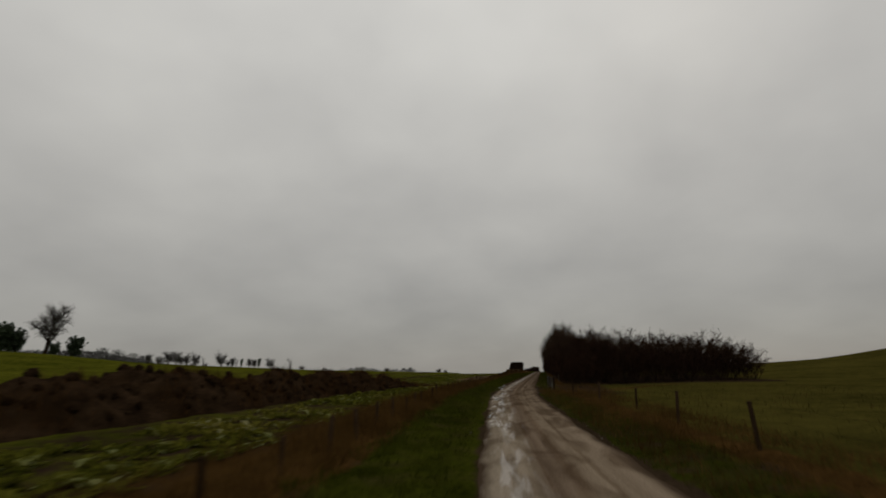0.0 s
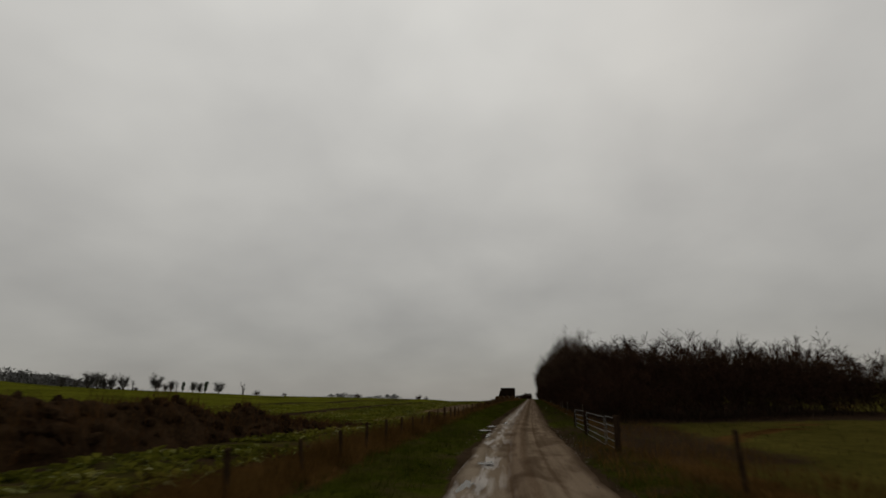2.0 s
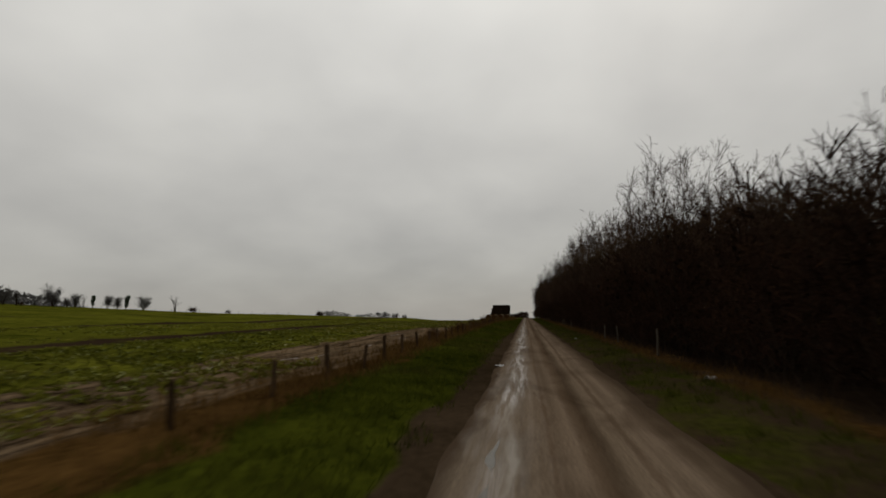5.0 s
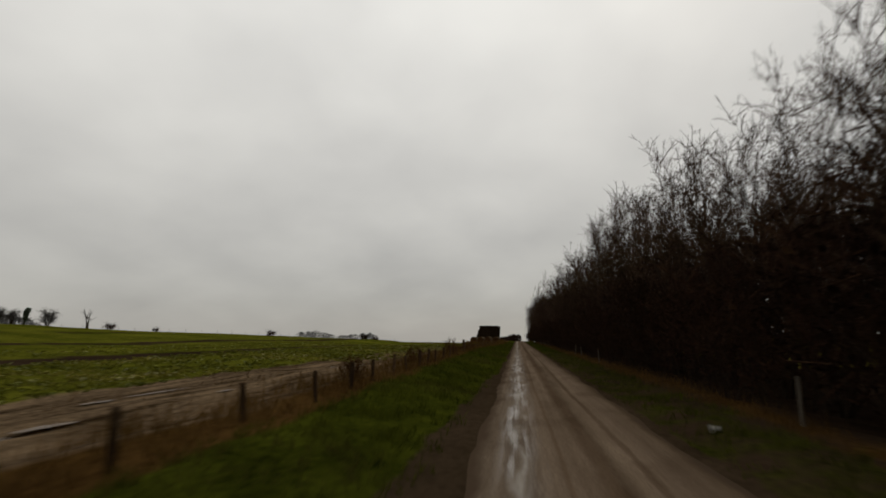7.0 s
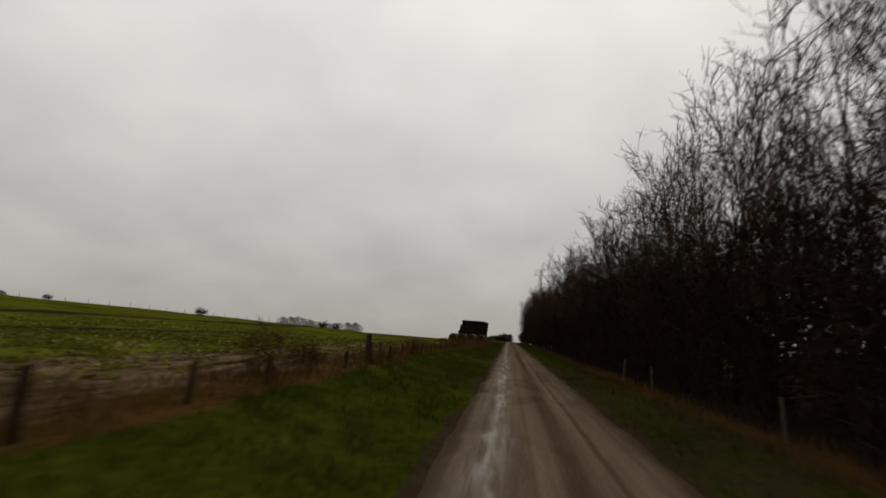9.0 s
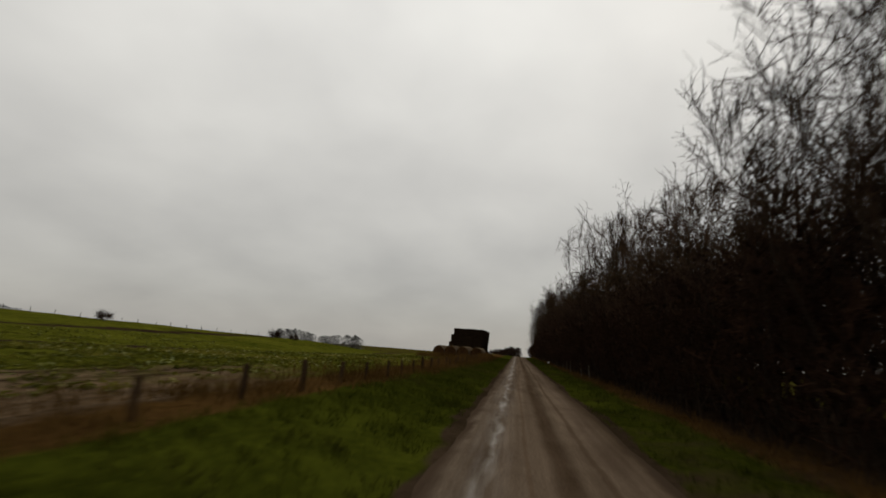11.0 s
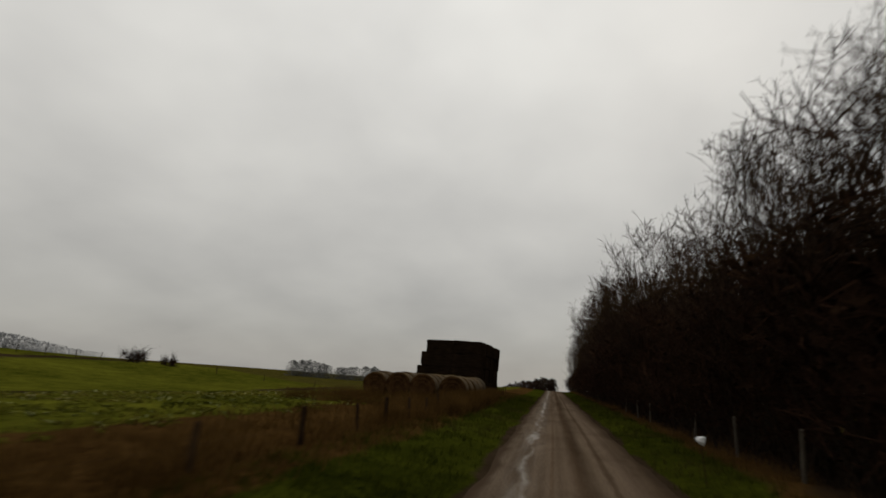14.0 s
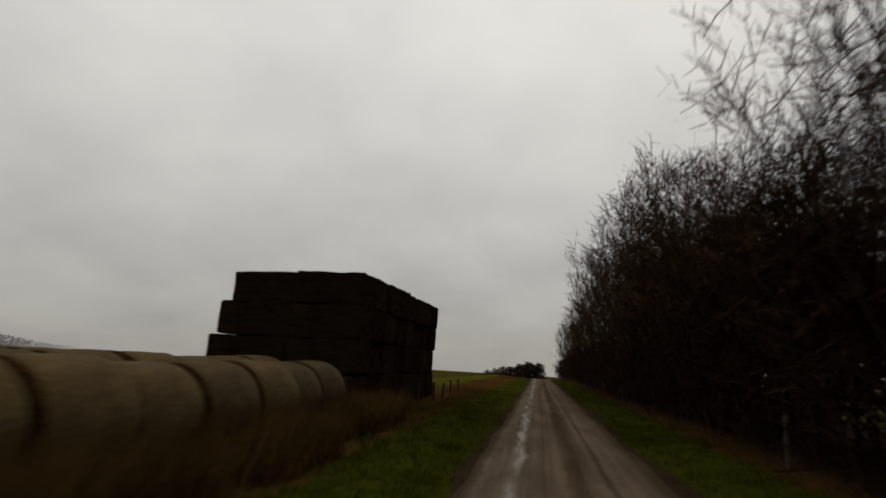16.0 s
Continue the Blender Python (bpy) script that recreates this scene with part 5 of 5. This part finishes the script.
    # leafy crop: each plant a rosette of arching leaves
    spots = np.concatenate([scatter(rng, 4600, -12.0, -7.0, -4, 60, 0.5), scatter(rng, 2600, -27, -16.5, 15, 64, 1.2), scatter(rng, 1300, -11, -6.8, 56, 78, 0.6), scatter(rng, 15000, -20, -10.6, 58, 205, 0.8), scatter(rng, 2500, -11, -7.5, 110, 205, 0.9), scatter(rng, 4500, -40, -23.5, 40, 190, 1.6)])
    patchy = lumps(spots[:, 0], spots[:, 1], 2.6, 77) + rng.uniform(-0.35, 0.35, len(spots)) > -0.25
    spots = spots[patchy | (spots[:, 1] > 70)]
    k = 5
    p = np.repeat(spots, k, 0) + np.concatenate([rng.normal(0, 0.07, (len(spots) * k, 2)), np.zeros((len(spots) * k, 1))], 1)
    n = len(p)
    a = rng.uniform(0, 6.28, n)
    d = np.stack([np.cos(a), np.sin(a), 0 * a], 1)
    s = np.stack([-np.sin(a), np.cos(a), 0 * a], 1)
    ln = (rng.uniform(0.09, 0.2, n) * (1.3 + 0.85 * step(64, 58, p[:, 1])))[:, None]
    up = rng.uniform(0.15, 0.75, n)[:, None] * np.array([[0, 0, 1.0]])
    w = ln * rng.uniform(0.16, 0.3, n)[:, None]
    m1 = p + (d * 0.5 + up * 0.75) * ln
    m2 = p + (d * 1.0 + up * 0.8) * ln
    v = np.stack([p, m1 + s * w, m2, m1 - s * w], 1).reshape(-1, 3)
    f = np.arange(n * 4).reshape(-1, 4)
    stuff("crop_plants", "leafy green fodder crop with yellowing leaves and painted pale glints", "crop", v, f, M_LEAF)


def weed_clump(x, y, tall, seed):
    """Dead stalks of one tall weed."""
    rng = np.random.RandomState(seed)
    wood, thin = fan(rng, tall, 0.34 * tall, 9, 6, 5, 3, 0.006, 0.2, low=0.15, droop=0.4, spread=0.6, fine=0.004)
    v, f = tubes([line for stem in wood for line in stem], 3)
    w, g = ribbons(thin, rng)
    ob = new("weed_clump", mesh_of("weed_clump", np.concatenate([v, w]), np.concatenate([f, g + len(v)]), M_WEED))
    ob.location = (x, y, float(height(x, y)))
    tagged(ob, "tall dead brown weed standing beside the fence", "weed", group="dead weeds beside the fence")


build_heap()
build_vegetation()
for i, (x, y, tall) in enumerate(((-4.9, 119.0, 1.25), (-5.1, 121.5, 0.8), (-5.0, 107.2, 0.9), (-4.9, 57.0, 0.9), (-5.2, 88.6, 0.8), (-5.1, 99.0, 0.75), (-5.0, 134.4, 0.8))):
    weed_clump(x, y, tall, 300 + i)


# ---- puddles and litter ----
def puddle(x, y, rx, ry, seed, field=False):
    r = random.Random(seed)
    n = 96
    z = float(height(x, y)) + 0.022 if field else float(height(0.5 + centre(y), y)) + 0.078
    v = [(0, 0, 0)]
    for i in range(n):
        a = 2 * math.pi * i / n
        q = 1 + 0.6 * noise.noise(Vector((math.cos(a) * 2.2, math.sin(a) * 2.2, seed * 3.7))) + 0.5 * noise.noise(Vector((math.cos(a) * 5, math.sin(a) * 5, seed))) + 0.4 * noise.noise(Vector((math.cos(a) * 12, math.sin(a) * 12, seed * 1.3)))
        v.append((math.cos(a) * rx * q, math.sin(a) * ry * q, 0))
    f = [(0, 1 + i, 1 + (i + 1) % n) for i in range(n)]
    ob = new("puddle", mesh_of("puddle", v, f, M_SLURRY if field else M_WATER))
    ob.location = (x, y, z)
    tagged(ob, "shallow muddy puddle lying in the field" if field else "shallow muddy puddle reflecting the grey sky", "puddle", kind="structure")


# across the track from its own line, along, half widths
for i, (x, y, rx, ry) in enumerate(((-1.42, 53.7, 0.34, 0.5), (-1.3, 57.3, 0.26, 0.6), (-0.62, 29.5, 0.36, 0.26), (-0.78, 32.4, 0.14, 0.7), (-0.85, 36.2, 0.12, 0.9), (-0.82, 45.6, 0.11, 1.3), (-0.8, 25.5, 0.09, 1.1), (-0.62, 61.5, 0.09, 1.4), (-0.6, 68, 0.07, 2.0), (-0.6, 33.6, 0.26, 0.22), (-0.95, 50.5, 0.12, 1.2), (-0.88, 22.6, 0.08, 1.4), (-0.5, 40.2, 0.22, 0.35), (-0.95, 78.7, 0.24, 0.3), (0.05, 79.6, 0.2, 0.12), (-0.1, 57.9, 0.3, 0.1))):
    puddle(x + float(centre(y)), y, rx, ry, i)

pr = random.Random(8)
for i in range(18):
    puddle(-8.5 + pr.gauss(0, 0.8), pr.uniform(72, 122), pr.uniform(0.05, 0.13), pr.uniform(0.25, 0.9), 40 + i, field=True)


def build_stones():
    """Loose chalk and flint along the edges of the track by the gates."""
    rng = np.random.RandomState(21)
    bm = bmesh.new()
    n = 620
    y = np.concatenate([rng.uniform(14, 64, n - 260), rng.normal(46, 4, 260)])
    side = np.where(rng.uniform(0, 1, n) < 0.15, -1.35 - np.abs(rng.normal(0, 0.25, n)), 1.75 + np.abs(rng.normal(0, 0.5, n)))
    for i in range(n):
        s = 0.008 + 0.024 * rng.uniform(0, 1) ** 2.5
        x = side[i] + float(centre(y[i]))
        z = max(float(height(x, y[i])), float(height(0.5 + centre(y[i]), y[i])) + 0.06 if side[i] < 2.1 else -9)
        m = Matrix.Translation((x, y[i], z + s * 0.3)) @ Euler(rng.uniform(0, 6, 3)).to_matrix().to_4x4() @ Matrix.Diagonal((s, s * rng.uniform(0.6, 1.4), s * rng.uniform(0.4, 0.8), 1))
        bmesh.ops.create_icosphere(bm, subdivisions=1, radius=1, matrix=m)
    me = bpy.data.meshes.new("loose_stones")
    bm.to_mesh(me)
    bm.free()
    me.materials.append(M_CHALK)
    tagged(new("loose_stones", me), "loose pale chalk and flint stones beside the track", "stones", kind="stuff")


build_stones()


def build_sack():
    x, y = 2.95, 183.1
    z = float(height(x, y))
    stake = tagged(new("stake", post_mesh("stake", 0.75, 0.011, 3, M_POST)), "thin dark stake leaning in the verge", "stake")
    stake.matrix_basis = pose(x, y, z, 4, -6, 0)
    bm = bmesh.new()
    bmesh.ops.create_icosphere(bm, subdivisions=3, radius=0.088)
    for v in bm.verts:
        q = noise.noise_vector(v.co * 9)
        v.co = Vector((v.co.x * 1.05, v.co.y * 0.8, v.co.z * 0.95)) + 0.045 * q
    me = bpy.data.meshes.new("plastic_bag")
    bm.to_mesh(me)
    bm.free()
    me.materials.append(M_WHITE)
    bag = tagged(new("plastic_bag", me), "crumpled white plastic bag caught on a stake", "plastic bag")
    bag.matrix_basis = pose(x - 0.07, y - 0.03, z + 0.78, 10, 15, 20)


def build_scrap(x, y, turn, size, seed):
    """A crumpled sheet lying in the grass."""
    n = 12
    u, w = np.meshgrid(np.linspace(-1, 1, n), np.linspace(-0.5, 0.5, n))
    z = 0.05 + 0.06 * lumps(u * 2, w * 2 + seed, 0.5, 70 + seed) + 0.03 * lumps(u * 2, w * 2, 0.2, 71 + seed)
    gx, gy = u * size * (1 + 0.2 * w), w * size + 0.1 * size * np.sin(u * 3)
    idx = np.arange(n * n).reshape(n, n)
    faces = np.stack([idx[:-1, :-1], idx[:-1, 1:], idx[1:, 1:], idx[1:, :-1]], -1).reshape(-1, 4)
    ob = new("plastic_sheet", mesh_of("plastic_sheet", np.stack([gx, gy, z], -1), faces, M_SHEET))
    ob.matrix_basis = pose(x, y, float(height(x, y)) + 0.02, 0, 0, turn)
    thick = ob.modifiers.new("thickness", "SOLIDIFY")
    thick.thickness = 0.004
    tagged(ob, "crumpled pale plastic sheet lying in the verge grass", "litter")


build_sack()
build_scrap(3.05, 95.0, 15, 0.11, 1)
build_scrap(4.3, 75.0, 40, 0.16, 2)
